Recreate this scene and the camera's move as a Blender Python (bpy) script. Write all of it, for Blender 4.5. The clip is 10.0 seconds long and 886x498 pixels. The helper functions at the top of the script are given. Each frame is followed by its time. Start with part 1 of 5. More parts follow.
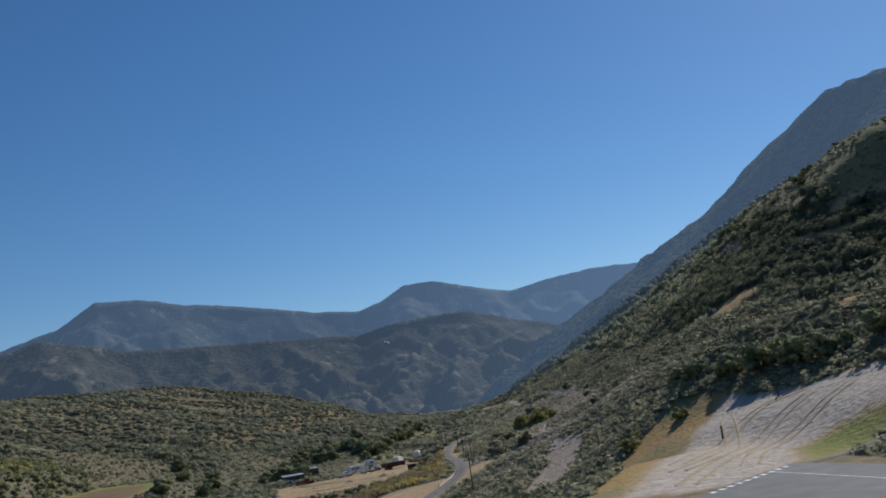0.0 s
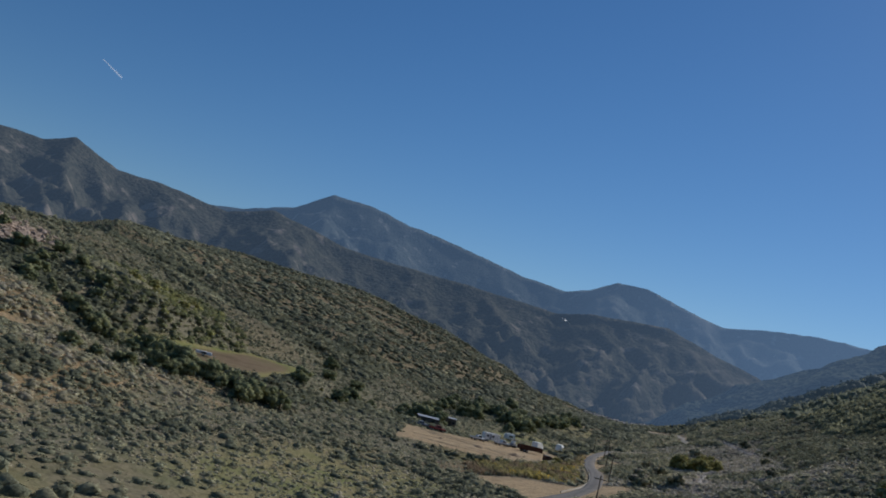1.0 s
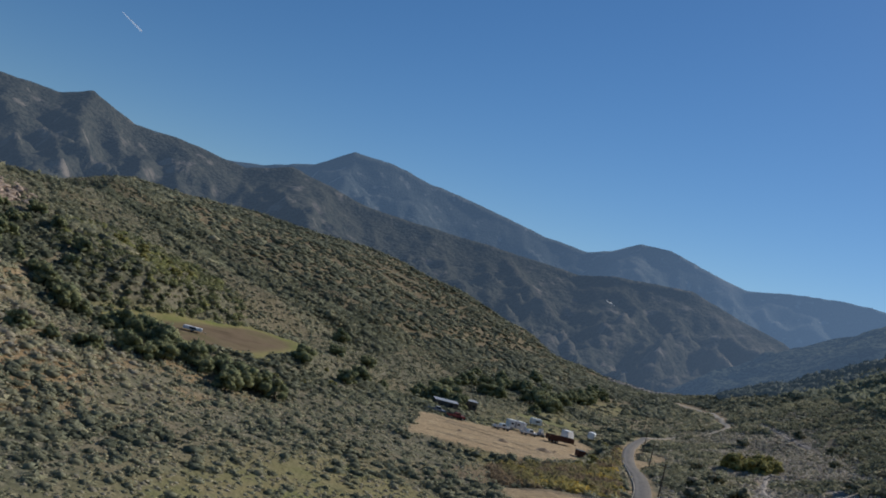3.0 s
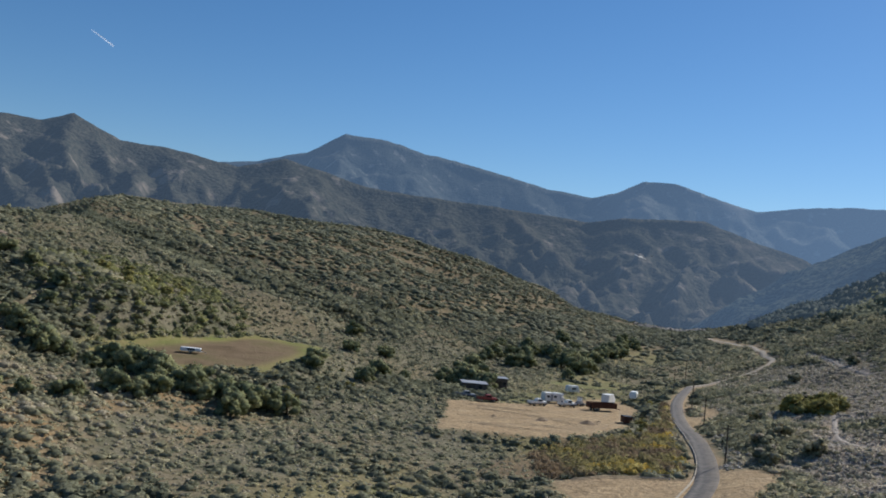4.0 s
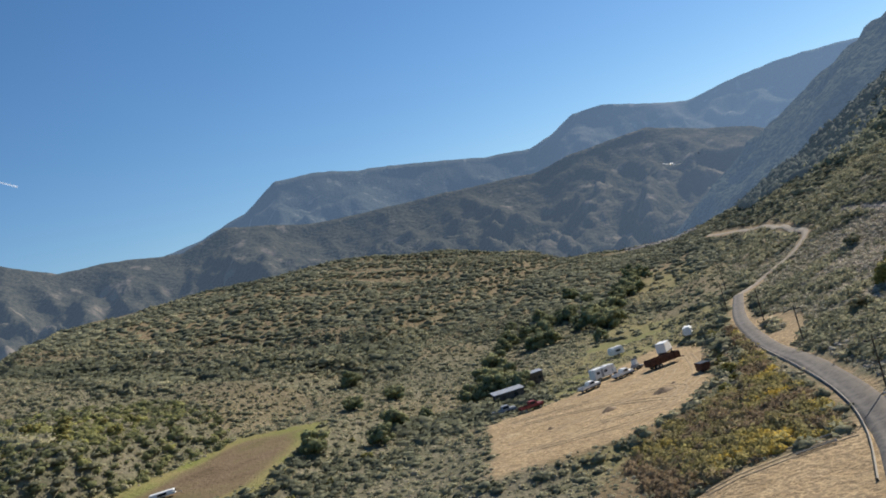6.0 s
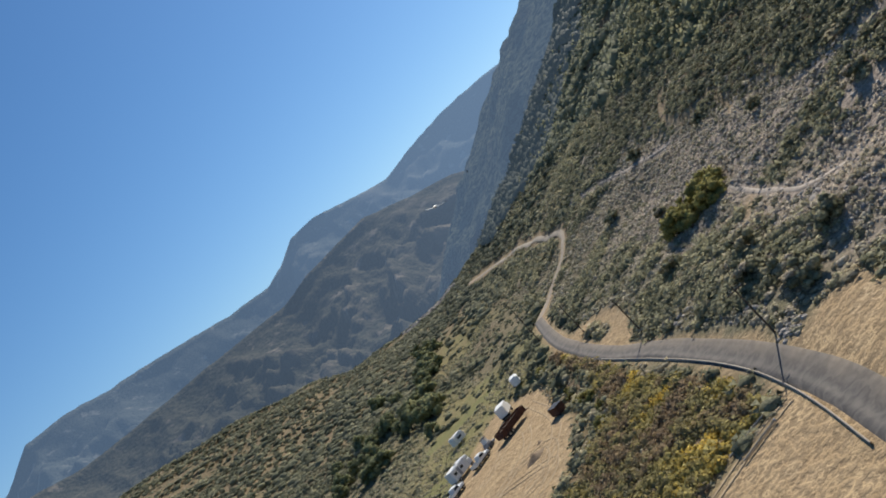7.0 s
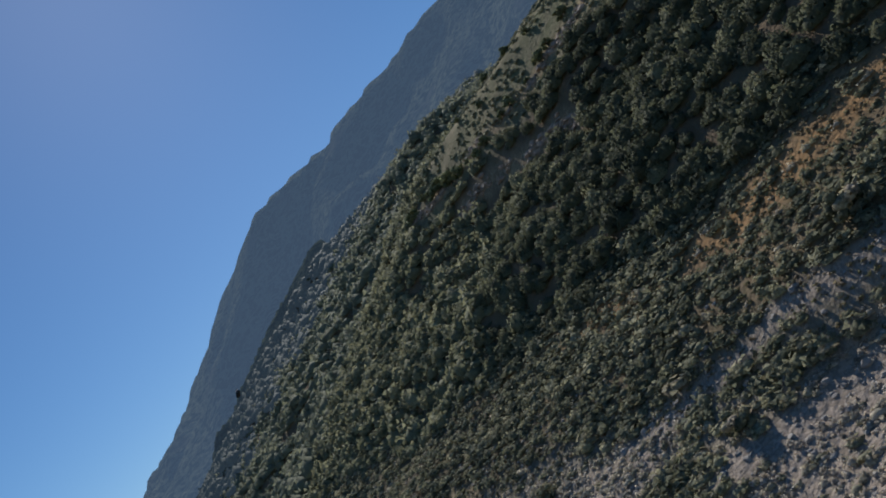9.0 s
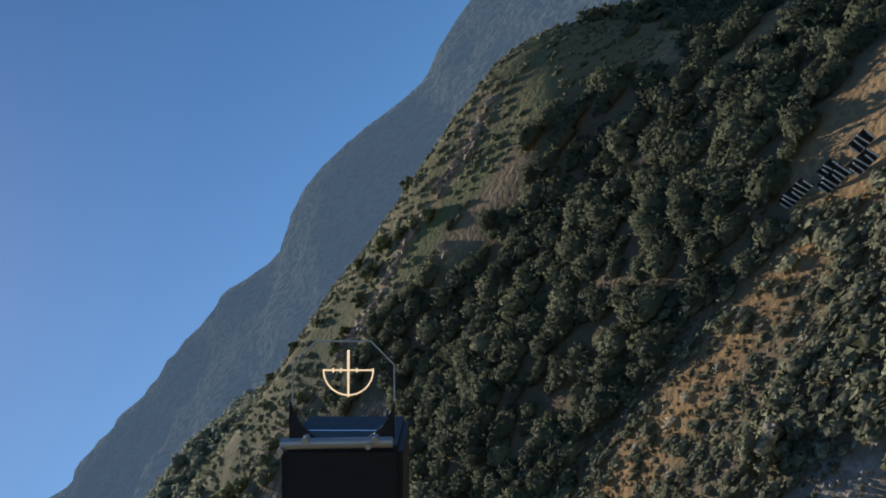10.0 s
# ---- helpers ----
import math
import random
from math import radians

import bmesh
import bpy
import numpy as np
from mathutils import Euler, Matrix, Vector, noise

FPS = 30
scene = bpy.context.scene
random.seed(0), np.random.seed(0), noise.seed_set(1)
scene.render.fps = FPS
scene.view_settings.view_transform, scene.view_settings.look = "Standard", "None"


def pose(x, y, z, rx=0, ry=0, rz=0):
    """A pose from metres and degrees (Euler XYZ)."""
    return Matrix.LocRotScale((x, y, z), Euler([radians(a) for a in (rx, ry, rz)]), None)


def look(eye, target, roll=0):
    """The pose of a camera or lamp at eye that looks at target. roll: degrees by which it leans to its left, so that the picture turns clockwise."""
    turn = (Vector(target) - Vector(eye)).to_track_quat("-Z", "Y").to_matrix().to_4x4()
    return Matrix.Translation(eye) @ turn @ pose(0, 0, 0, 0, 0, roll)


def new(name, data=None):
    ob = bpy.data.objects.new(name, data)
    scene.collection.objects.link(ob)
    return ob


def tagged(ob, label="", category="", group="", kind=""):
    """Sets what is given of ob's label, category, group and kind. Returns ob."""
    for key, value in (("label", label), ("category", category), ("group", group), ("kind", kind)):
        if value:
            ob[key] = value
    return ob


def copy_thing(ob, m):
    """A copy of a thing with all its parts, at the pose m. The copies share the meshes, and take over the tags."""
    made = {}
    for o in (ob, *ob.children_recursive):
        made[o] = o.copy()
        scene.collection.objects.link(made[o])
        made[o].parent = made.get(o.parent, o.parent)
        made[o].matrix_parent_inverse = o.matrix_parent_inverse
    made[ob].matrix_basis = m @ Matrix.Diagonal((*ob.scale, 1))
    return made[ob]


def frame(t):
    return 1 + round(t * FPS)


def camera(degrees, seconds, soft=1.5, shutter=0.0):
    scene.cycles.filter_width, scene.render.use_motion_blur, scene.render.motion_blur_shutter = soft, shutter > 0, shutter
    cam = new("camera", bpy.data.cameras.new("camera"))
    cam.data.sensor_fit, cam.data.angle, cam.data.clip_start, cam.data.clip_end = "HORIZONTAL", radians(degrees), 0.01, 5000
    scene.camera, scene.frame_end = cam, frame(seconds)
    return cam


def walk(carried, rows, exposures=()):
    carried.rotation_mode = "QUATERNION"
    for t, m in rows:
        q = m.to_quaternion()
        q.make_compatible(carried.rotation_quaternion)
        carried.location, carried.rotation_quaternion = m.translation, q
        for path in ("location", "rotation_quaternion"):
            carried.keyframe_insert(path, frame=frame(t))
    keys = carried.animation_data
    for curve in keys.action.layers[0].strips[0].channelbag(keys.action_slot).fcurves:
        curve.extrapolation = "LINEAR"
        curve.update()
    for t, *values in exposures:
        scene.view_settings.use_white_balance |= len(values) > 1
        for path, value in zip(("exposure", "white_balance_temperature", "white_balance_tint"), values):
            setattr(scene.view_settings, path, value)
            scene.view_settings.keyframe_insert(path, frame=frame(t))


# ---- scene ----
cam = camera(53.0, 10.0, soft=1.8)
PATH = [
    (0, (-7.16, 22.02, 40.3), (-2.27, 41.109, 43.737), -8.41),
    (0.3, (-4.77, 28.83, 40.36), (-0.670, 47.993, 44.342), -4.25),
    (0.5, (-2.84, 33.33, 40.39), (0.05, 52.627, 44.76), 6.13),
    (0.7, (-0.61, 37.78, 40.40), (1.374, 57.276, 44.387), 13.30),
    (1, (1.34, 44.28, 40.46), (1.34, 64.104, 43.074), 14.12),
    (1.2, (1.38, 48.44, 41.09), (0.599, 68.284, 43.481), 15.80),
    (1.5, (1.39, 54.21, 42.72), (0.536, 74.024, 45.31), -1.32),
    (1.8, (1.07, 59.22, 43.30), (0.159, 78.901, 46.732), -8.31),
    (2, (0.82, 62.27, 43.51), (0.894, 82.047, 46.481), -8.56),
    (2.2, (0.76, 65.22, 44.04), (0.394, 85.033, 46.757), 0.08),
    (2.5, (0.7, 69.63, 45.03), (0.144, 89.481, 47.389), 13.67),
    (2.7, (0.58, 72.69, 45.51), (0.242, 92.578, 47.599), 15.98),
    (3.8, (1.05, 93.28, 49.33), (0.852, 113.263, 50.048), 7.59),
    (4, (0.95, 97.26, 49.65), (0.691, 117.235, 50.514), 6.06),
    (4.2, (0.76, 101.46, 49.88), (0.925, 121.438, 50.691), 3.34),
    (4.5, (0.38, 107.84, 50.24), (0.6, 127.835, 50.763), 0.00),
    (4.8, (-0.04, 113.88, 50.73), (0.568, 133.866, 51.065), -4.74),
    (5, (-0.25, 117.88, 51.04), (-0.06, 137.877, 51.415), -7.19),
    (5.2, (-0.32, 122.08, 51.29), (-0.114, 142.066, 51.965), -8.01),
    (6.3, (0.88, 150.29, 52.37), (2.638, 170.196, 53.071), -21.63),
    (6.5, (1.43, 155.78, 52.43), (4.875, 175.444, 53.556), -26.52),
    (6.8, (2.38, 164.06, 53.11), (7.811, 183.300, 53.482), -38.67),
    (7, (3.32, 169.34, 53.7), (9.611, 188.32, 53.996), -43.69),
    (7.3, (5.36, 176.7, 54.31), (12.563, 195.287, 55.88), -33.31),
    (7.5, (6.77, 181.61, 54.74), (14.35, 200.099, 55.564), -27.64),
    (7.8, (8.90, 189.31, 55.10), (17.040, 207.579, 55.260), -29.80),
    (8, (10.32, 194.7, 55.16), (20.12, 212.135, 54.883), -33.38),
    (8.2, (11.75, 200.2, 54.85), (23.704, 216.235, 55.206), -35.19),
    (8.5, (14.12, 208.02, 54.13), (27.196, 222.971, 56.422), -36.59),
    (8.7, (15.96, 213.10, 54.32), (30.676, 226.465, 56.512), -38.24),
    (9, (19.05, 220.09, 54.93), (34.994, 231.912, 57.377), -41.37),
    (9.3, (22.39, 225.74, 55.46), (39.536, 235.534, 58.625), -41.03),
    (9.5, (24.78, 228.96, 55.93), (42.545, 237.375, 59.634), -41.77),
    (9.8, (28.63, 233.45, 57.07), (47.274, 239.442, 61.152), -43.34),
    (10, (31.3, 236.35, 58.0), (50.547, 240.01, 61.991), -47.40),
]
walk(cam, [(t, look(eye, target, roll)) for t, eye, target, roll in PATH],
    [(0, -0.20, 6000, 10), (0.5, -0.38, 5850, 10), (1, -0.45, 5850, 10), (1.5, -0.23, 5900, 10), (2, 0.12, 6200, 10), (2.5, -0.33, 6000, 10), (2.7, -0.33, 6000, 10),
        (3.8, -0.05, 6000, 10), (4.5, 0.25, 6250, 10), (5, 0.33, 6350, 10), (6.5, 0.32, 6500, 10), (7, 0.27, 6500, 10), (7.5, 0.17, 6500, 10), (8, 0.30, 6700, 10),
        (8.5, -0.25, 6000, 10), (9, -0.28, 6000, 10), (9.5, -0.20, 6250, 10), (10, 0.05, 6350, 10)])


# ---- world, sun ----
SUN_AZ, SUN_EL = 46.0, 36.0
world = bpy.data.worlds.new("sky")
scene.world = world
world.use_nodes = True
wn = world.node_tree.nodes
wn.clear()
sky = wn.new("ShaderNodeTexSky")
sky.sky_type = "NISHITA"
sky.sun_disc = False
sky.sun_elevation = radians(SUN_EL)
sky.sun_rotation = radians(SUN_AZ)
sky.altitude = 300
sky.air_density, sky.dust_density, sky.ozone_density = 1.0, 0.13, 4.0
bg = wn.new("ShaderNodeBackground")
bg.inputs["Strength"].default_value = 0.083
wo = wn.new("ShaderNodeOutputWorld")
deep = wn.new("ShaderNodeHueSaturation")
deep.inputs["Saturation"].default_value = 1.17
world.node_tree.links.new(sky.outputs[0], deep.inputs["Color"])
world.node_tree.links.new(deep.outputs[0], bg.inputs[0])
world.node_tree.links.new(bg.outputs[0], wo.inputs[0])
sun = new("sun", bpy.data.lights.new("sun", "SUN"))
sun.data.energy, sun.data.angle, sun.data.color = 5.0, radians(0.53), (1.0, 0.925, 0.81)
SUN_WAY = Vector((math.sin(radians(SUN_AZ)) * math.cos(radians(SUN_EL)), math.cos(radians(SUN_AZ)) * math.cos(radians(SUN_EL)), math.sin(radians(SUN_EL))))
sun.matrix_world = look(SUN_WAY * 300, (0, 0, 0))


# ---- terrain ----
def hash2(ix, iy, seed):
    v = np.sin(ix * 127.1 + iy * 311.7 + seed * 74.7) * 43758.5453
    return v - np.floor(v)


def vnoise(x, y, seed=0):
    """Smooth noise, 0 to 1, of arrays."""
    ix, iy = np.floor(x), np.floor(y)
    fx, fy = x - ix, y - iy
    fx, fy = fx * fx * (3 - 2 * fx), fy * fy * (3 - 2 * fy)
    a, b = hash2(ix, iy, seed), hash2(ix + 1, iy, seed)
    c, d = hash2(ix, iy + 1, seed), hash2(ix + 1, iy + 1, seed)
    return (a + (b - a) * fx) * (1 - fy) + (c + (d - c) * fx) * fy


def fbm(x, y, size, octaves=4, seed=0, ridged=False):
    total, amp, norm = 0.0, 1.0, 0.0
    for k in range(octaves):
        n = vnoise(x / size * 2**k + 17.3 * k, y / size * 2**k - 9.1 * k, seed + k)
        total = total + amp * (1 - np.abs(2 * n - 1) if ridged else n)
        norm += amp
        amp *= 0.5
    return total / norm


def ramp(v, lo, hi):
    k = np.clip((v - lo) / (hi - lo), 0, 1)
    return k * k * (3 - 2 * k)


def across(x, y):
    """Metres from the valley's floor line: right of it is positive."""
    s = x - 0.3 * (y - 250)
    s = np.where(s > 46, np.maximum(46, s - 0.16 * np.clip(215 - y, 0, 200)), s)
    return np.where(s > 60, np.maximum(60, s - 0.95 * np.maximum(y - 930, 0)), s)


FLOOR_S = [-1400, -900, -420, -250, -150, -105, -88, -60, -40, 0, 18, 30, 46, 60, 112]
FLOOR_Z = [110, 95, 79, 70, 46, 37, 29, 26, 22, 20, 20, 22.5, 24, 28, 51]
UPPER_S = [112, 210, 260, 480, 2500]
UPPER_Z = [0, 54, 60, 75, 86]
SLOPE_S = [46, 60, 72, 77, 84, 94, 98, 104, 110, 118, 121, 134, 142, 153, 162, 183, 200, 225, 480]
SLOPE_Z = [24, 27, 28.6, 29.5, 32.5, 36.5, 39.5, 43, 45.5, 49.5, 51, 63, 68, 75.5, 87, 105, 110, 113, 124]
ROAD = [(-12, 20), (-10, 70), (-4, 115), (4, 142), (14, 168), (26, 200), (38.2, 225), (46.4, 245.6), (54.6, 280.7), (59, 312), (66, 343), (73, 366), (84, 396)]
TRACK = [(84, 396), (98, 408), (114, 420), (126, 437), (132, 462), (144, 504), (160, 570), (178, 660), (196, 760)]
TRAILS = [[(141, 368), (129.5, 356), (123, 339), (122, 326), (118, 320), (110.5, 310)], [(82.5, 284), (76, 279.5), (73, 279.5), (69, 278)], [(-93, 282), (-97.5, 293), (-99, 311), (-101, 324), (-95, 333), (-88, 337)], [(-108, 240), (-95, 245), (-84, 253)], [(98, 408), (122, 402)]]
WASHES = [([(130.5, 418), (127.5, 403), (126.5, 388), (123.8, 371), (122, 361), (121, 348)], 0.7), ([(88, 294.5), (84.6, 287), (80.6, 277), (77.2, 267.5), (78, 259)], 0.7), ([(101.4, 280), (100.5, 272.5), (100.3, 265.8), (99.8, 256), (97, 248), (94, 240)], 0.9), ([(89.2, 264), (89, 258), (89.5, 251.5), (89.3, 246), (88, 238)], 1.3), ([(128.5, 432), (137, 430), (142, 428.5), (157, 435)], 0.8), ([(75, 262), (71, 257), (66, 250)], 0.5)]
CREST = [(175.4, 240), (174.3, 248), (175.5, 257), (176.6, 267.5), (177.5, 277.5), (181.7, 288), (183, 297), (185, 307), (191, 323), (195.5, 340), (201, 356)]
LEDGE = [(161.8, 285), (164.5, 288), (172.3, 302.7), (178.7, 316.8), (183.5, 332)]
STEP = [(158.6, 242), (161, 249), (163, 257), (164.8, 262)]


def spline(points, step=2.0):
    """Points along a smooth curve through the given ones."""
    p = [Vector(q) for q in points]
    out = []
    for i in range(len(p) - 1):
        a, b, c, d = p[max(i - 1, 0)], p[i], p[i + 1], p[min(i + 2, len(p) - 1)]
        n = max(2, int((c - b).length / step))
        for k in range(n):
            t = k / n
            out.append(0.5 * (2 * b + (c - a) * t + (2 * a - 5 * b + 4 * c - d) * t * t + (3 * b - a - 3 * c + d) * t**3))
    out.append(p[-1])
    return np.array([tuple(q) for q in out])


def line_distance(x, y, curve):
    best = np.full(np.shape(x), 1e9)
    for (ax, ay), (bx, by) in zip(curve[:-1, :2], curve[1:, :2]):
        dx, dy = bx - ax, by - ay
        t = np.clip(((x - ax) * dx + (y - ay) * dy) / (dx * dx + dy * dy + 1e-9), 0, 1)
        best = np.minimum(best, np.hypot(x - ax - t * dx, y - ay - t * dy))
    return best


ROAD_LINE = spline(ROAD, 6.0)
TRACK_LINE = spline(TRACK, 6.0)
TRAIL_LINES = [spline(t, 6.0) for t in TRAILS]
WASH_LINES = [(spline(t, 4.0), w) for t, w in WASHES]
CREST_LINE, LEDGE_LINE, STEP_LINE = spline(CREST, 4.0), spline(LEDGE, 4.0), spline(STEP, 4.0)
YARD = [(2, 281), (13, 280.8), (24, 283), (36.5, 293.5), (47, 314), (57, 352), (50, 366), (38, 352), (25, 334), (4, 326)]
FIELD = [(-82, 305), (-81, 313), (-70, 332), (-54, 362), (-34, 356), (-40, 307), (-58, 296), (-72, 297)]
PAD = [(46.5, 245.5), (49, 248), (51.2, 247.6), (55.2, 246.3), (57, 242), (55.5, 238.5), (51.5, 230.5), (46.5, 225), (42, 215), (38, 217), (43, 230)]
BANK = [(42.8, 243.5), (36, 245.3), (28, 246), (21, 246), (22, 226), (28, 212), (34.5, 222), (40, 236)]
LOOP = [(59.6, 303), (63, 305.4), (67.2, 312.6), (72.5, 327), (73, 339), (69, 345), (63.7, 331), (60.3, 313.6)]
ISLAND = [(66.6, 332), (70.2, 336), (69.2, 327.5), (65.6, 320), (63.8, 321)]
LOT = [(24.4, 93.6), (39.2, 117.1), (57.3, 141.3), (65.9, 146.7), (66.2, 135.7), (67.5, 125.8), (73, 112), (60, 105), (55.7, 110.2), (49.4, 109.1), (42.5, 98), (30, 91)]
LAWN = [(42.5, 98), (49.4, 109.1), (55.7, 110.2), (60, 105), (74, 108), (74, 100), (62, 97), (55, 99.5), (43.3, 95.3)]
VERGE = [(22.2, 98.6), (38, 124), (49.8, 152.6), (59.6, 160), (65, 161.5), (67.2, 152), (65.9, 146.7), (57.3, 141.3), (39.2, 117.1), (24.4, 93.6)]
AIRFIELD = [(8, 20), (14, 92), (24, 100), (38, 120), (46, 122), (46, 100), (46, 86), (64, 74), (64, 20)]
PATCH = [(40.5, 165.5), (39.3, 172.5), (44, 178.5), (50, 187.5), (56.5, 205), (58.6, 208), (59.5, 203), (59, 190), (52, 175.5), (45, 164.5)]
THICKET = [(30, 282), (45, 288), (55, 313), (64, 350), (63, 340), (57, 314), (50, 288), (46.5, 262), (42.5, 247), (36, 247.8), (22, 248.5), (10, 250), (14, 262), (20, 272)]
BENCH = [(113.5, 228), (116, 226), (116.2, 221), (116, 217), (115.6, 206), (106, 206), (106.5, 220), (109, 222.5), (112, 225.5)]
SCARS = [[(164, 209), (160, 211), (153, 206), (154, 201), (162, 203)], [(152, 222), (150, 220), (166, 212), (168, 214)], [(142.5, 206), (143, 209), (140.5, 214), (138.5, 213.5), (140, 208)], [(140.3, 217.5), (139, 222.5), (137, 222.5), (138.3, 217.5)]]


def inside(x, y, poly, soft):
    """1 inside a polygon, falling to 0 over soft metres outside it."""
    x, y = np.asarray(x, float), np.asarray(y, float)
    hit = np.zeros(np.shape(x), bool)
    for (ax, ay), (bx, by) in zip(poly, poly[1:] + poly[:1]):
        hit ^= ((ay > y) != (by > y)) & (x < (bx - ax) * (y - ay) / (by - ay + 1e-12) + ax)
    d = line_distance(x, y, np.array(poly + poly[:1], float))
    return np.where(hit, 1.0, 1 - ramp(d, 0, soft))


def gully_at(x, y):
    """Ridges and gullies running down the hill across the valley: 0 in a gully, 1 on a ridge."""
    s = x - 0.3 * (y - 250)
    return fbm(0.35 * s, y + 0.2 * s + 14 * (fbm(x, y, 40, 2, 24) - 0.5), 46, 2, 23, True)


def ground_z(x, y):
    x, y = np.asarray(x, float), np.asarray(y, float)
    s = across(x, y)
    z = np.interp(s, FLOOR_S, FLOOR_Z) + 0.02 * (np.minimum(y, 1000) - 300)
    far = ramp(y, 340, 460)
    rise = np.interp(s, UPPER_S, UPPER_Z) * (1 - far) + np.interp(s, [116, 300, 400, 2500], [0, 101, 125, 130]) * far
    edge = np.interp(s, [118, 131, 261, 427], [800, 905, 850, 720])
    z = z + rise * (1 - ramp(y, edge - 130, edge + 50)) * (0.25 + 0.75 * ramp(y, 130, 250))
    left = ramp(-s, 60, 260)
    z = z + left * (0.03 * np.clip(y - 600, 0, 400) - 0.12 * np.maximum(y - 1000 + 0.4 * np.maximum(-s - 150, 0), 0))
    z = np.maximum(z - 11 * ramp(s, 60, 100) * ramp(y, 770, 880), 12)
    z = z - 120 * ramp(s, 400, 520)
    z = z - 50 * ramp(y, 1080, 1250) * (1 - ramp(s, 60, 100))
    z = z - 30 * ramp(y, 960, 1060) * ramp(s, -135, -95) * (1 - ramp(s, 60, 100))
    z = z - 0.42 * np.clip(-s - 195 - 0.63 * np.maximum(y - 430, 0), 0, 90) * ramp(y, 200, 260)
    wild = ramp(np.abs(s - 20), 25, 70)
    z = z + wild * (10 * (fbm(x, y, 130, 3, 3) - 0.5) + 5.0 * (fbm(x, y, 42, 2, 9) - 0.5))
    z = z + wild * ramp(s, 60, 160) * 10 * (fbm(x + 0.6 * y, y * 0.35, 60, 2, 21, True) - 0.6)
    z = z + 0.5 * (fbm(x, y, 9, 2, 5) - 0.5) * ramp(np.abs(s - 20), 5, 40)
    z = z + ramp(-s, 62, 100) * (1 - ramp(-s, 200, 250)) * ramp(y, 150, 220) * 7.5 * (gully_at(x, y) - 0.62)
    k = 0.8 * ramp(s, 50, 66) * (1 - ramp(s, 230, 320)) * ramp(y, 208, 238) * (1 - ramp(y, 350, 420))
    z = z + k * (np.interp(s, SLOPE_S, SLOPE_Z) + 0.02 * (y - 300) + np.interp(y, [235, 246, 260], [5, 3.5, 0]) * ramp(s, 90, 98) * (1 - ramp(s, 122, 140)) + 4 * (fbm(x + 0.6 * y, y * 0.35, 40, 2, 21, True) - 0.6) - z)
    k = inside(x, y, YARD, 9)
    z = z + k * (21.3 + 0.25 * (fbm(x, y, 7, 2, 31) - 0.5) - z)
    k = inside(x, y, AIRFIELD, 16)
    z = z + k * (30.5 - z)
    k = inside(x, y, FIELD, 12)
    z = z + k * 0.8 * (27.0 + 0.05 * (y - 315) - z)
    return z


def wood_edge(x, y):
    """Where the wood begins up the slope, as metres across the valley."""
    return np.interp(y, [240, 300, 340, 370, 405, 484, 594, 653, 720], [119, 119, 116, 116, 111, 111, 102, 88, 76]) + 9 * (fbm(x, y, 25, 2, 33) - 0.5)


def open_at(x, y):
    """The open grass of the mountain shoulder."""
    s = across(x, y) + 8 * (fbm(x, y, 14, 2, 72) - 0.5)
    return ramp(s, 161, 166) * (1 - ramp(y, 342, 362)) * ramp(y, 206, 226)


def stony_at(x, y):
    """How much of the slope is scree and sage."""
    s = across(x, y)
    band = ramp(s, 60, 72) * (1 - ramp(s, 89, 97)) * ramp(y, 190, 225) * (1 - ramp(y, 340, 410))
    return band * ramp(fbm(x + 0.6 * y, y * 0.4, 18, 3, 41), 0.24, 0.42)
# ---- terrain end ----


# ---- materials ----
def shader(name, rough=0.85):
    m = bpy.data.materials.new(name)
    m.use_nodes = True
    n, l = m.node_tree.nodes, m.node_tree.links
    b = n["Principled BSDF"]
    b.inputs["Roughness"].default_value = rough
    b.inputs["Specular IOR Level"].default_value = 0.25
    return m, n, l, b


def noise_mix(n, l, colours, scale, detail=4.0, coord=None, stops=None):
    """Colours spread by noise; gives the colour socket."""
    t = n.new("ShaderNodeTexNoise")
    t.inputs["Scale"].default_value, t.inputs["Detail"].default_value = scale, detail
    if coord is not None:
        l.new(coord, t.inputs["Vector"])
    r = n.new("ShaderNodeValToRGB")
    e = r.color_ramp.elements
    stops = stops or [0.3 + 0.4 * i / (len(colours) - 1) for i in range(len(colours))]
    while len(e) < len(colours):
        e.new(0.5)
    for q, p, c in zip(e, stops, colours):
        q.position, q.color = p, (*c, 1)
    l.new(t.outputs["Fac"], r.inputs[0])
    return r.outputs[0]


def bumped(n, l, b, scale, strength, distance, coord):
    t = n.new("ShaderNodeTexNoise")
    t.inputs["Scale"].default_value, t.inputs["Detail"].default_value = scale, 6
    l.new(coord, t.inputs["Vector"])
    k = n.new("ShaderNodeBump")
    k.inputs["Strength"].default_value, k.inputs["Distance"].default_value = strength, distance
    l.new(t.outputs["Fac"], k.inputs["Height"])
    l.new(k.outputs[0], b.inputs["Normal"])


def mixed(n, l, fac, a, b):
    m = n.new("ShaderNodeMix")
    m.data_type = "RGBA"
    l.new(fac, m.inputs[0]) if not isinstance(fac, float) else setattr(m.inputs[0], "default_value", fac)
    l.new(a, m.inputs[6])
    l.new(b, m.inputs[7])
    return m.outputs[2]


def plain(name, colours, scale=1.0, rough=0.8, bump=0.0, metal=0.0):
    m, n, l, b = shader(name, rough)
    co = n.new("ShaderNodeTexCoord").outputs["Object"]
    l.new(noise_mix(n, l, colours, scale, coord=co), b.inputs["Base Color"])
    b.inputs["Metallic"].default_value = metal
    if bump:
        bumped(n, l, b, scale * 4, 0.6, bump, co)
    return m


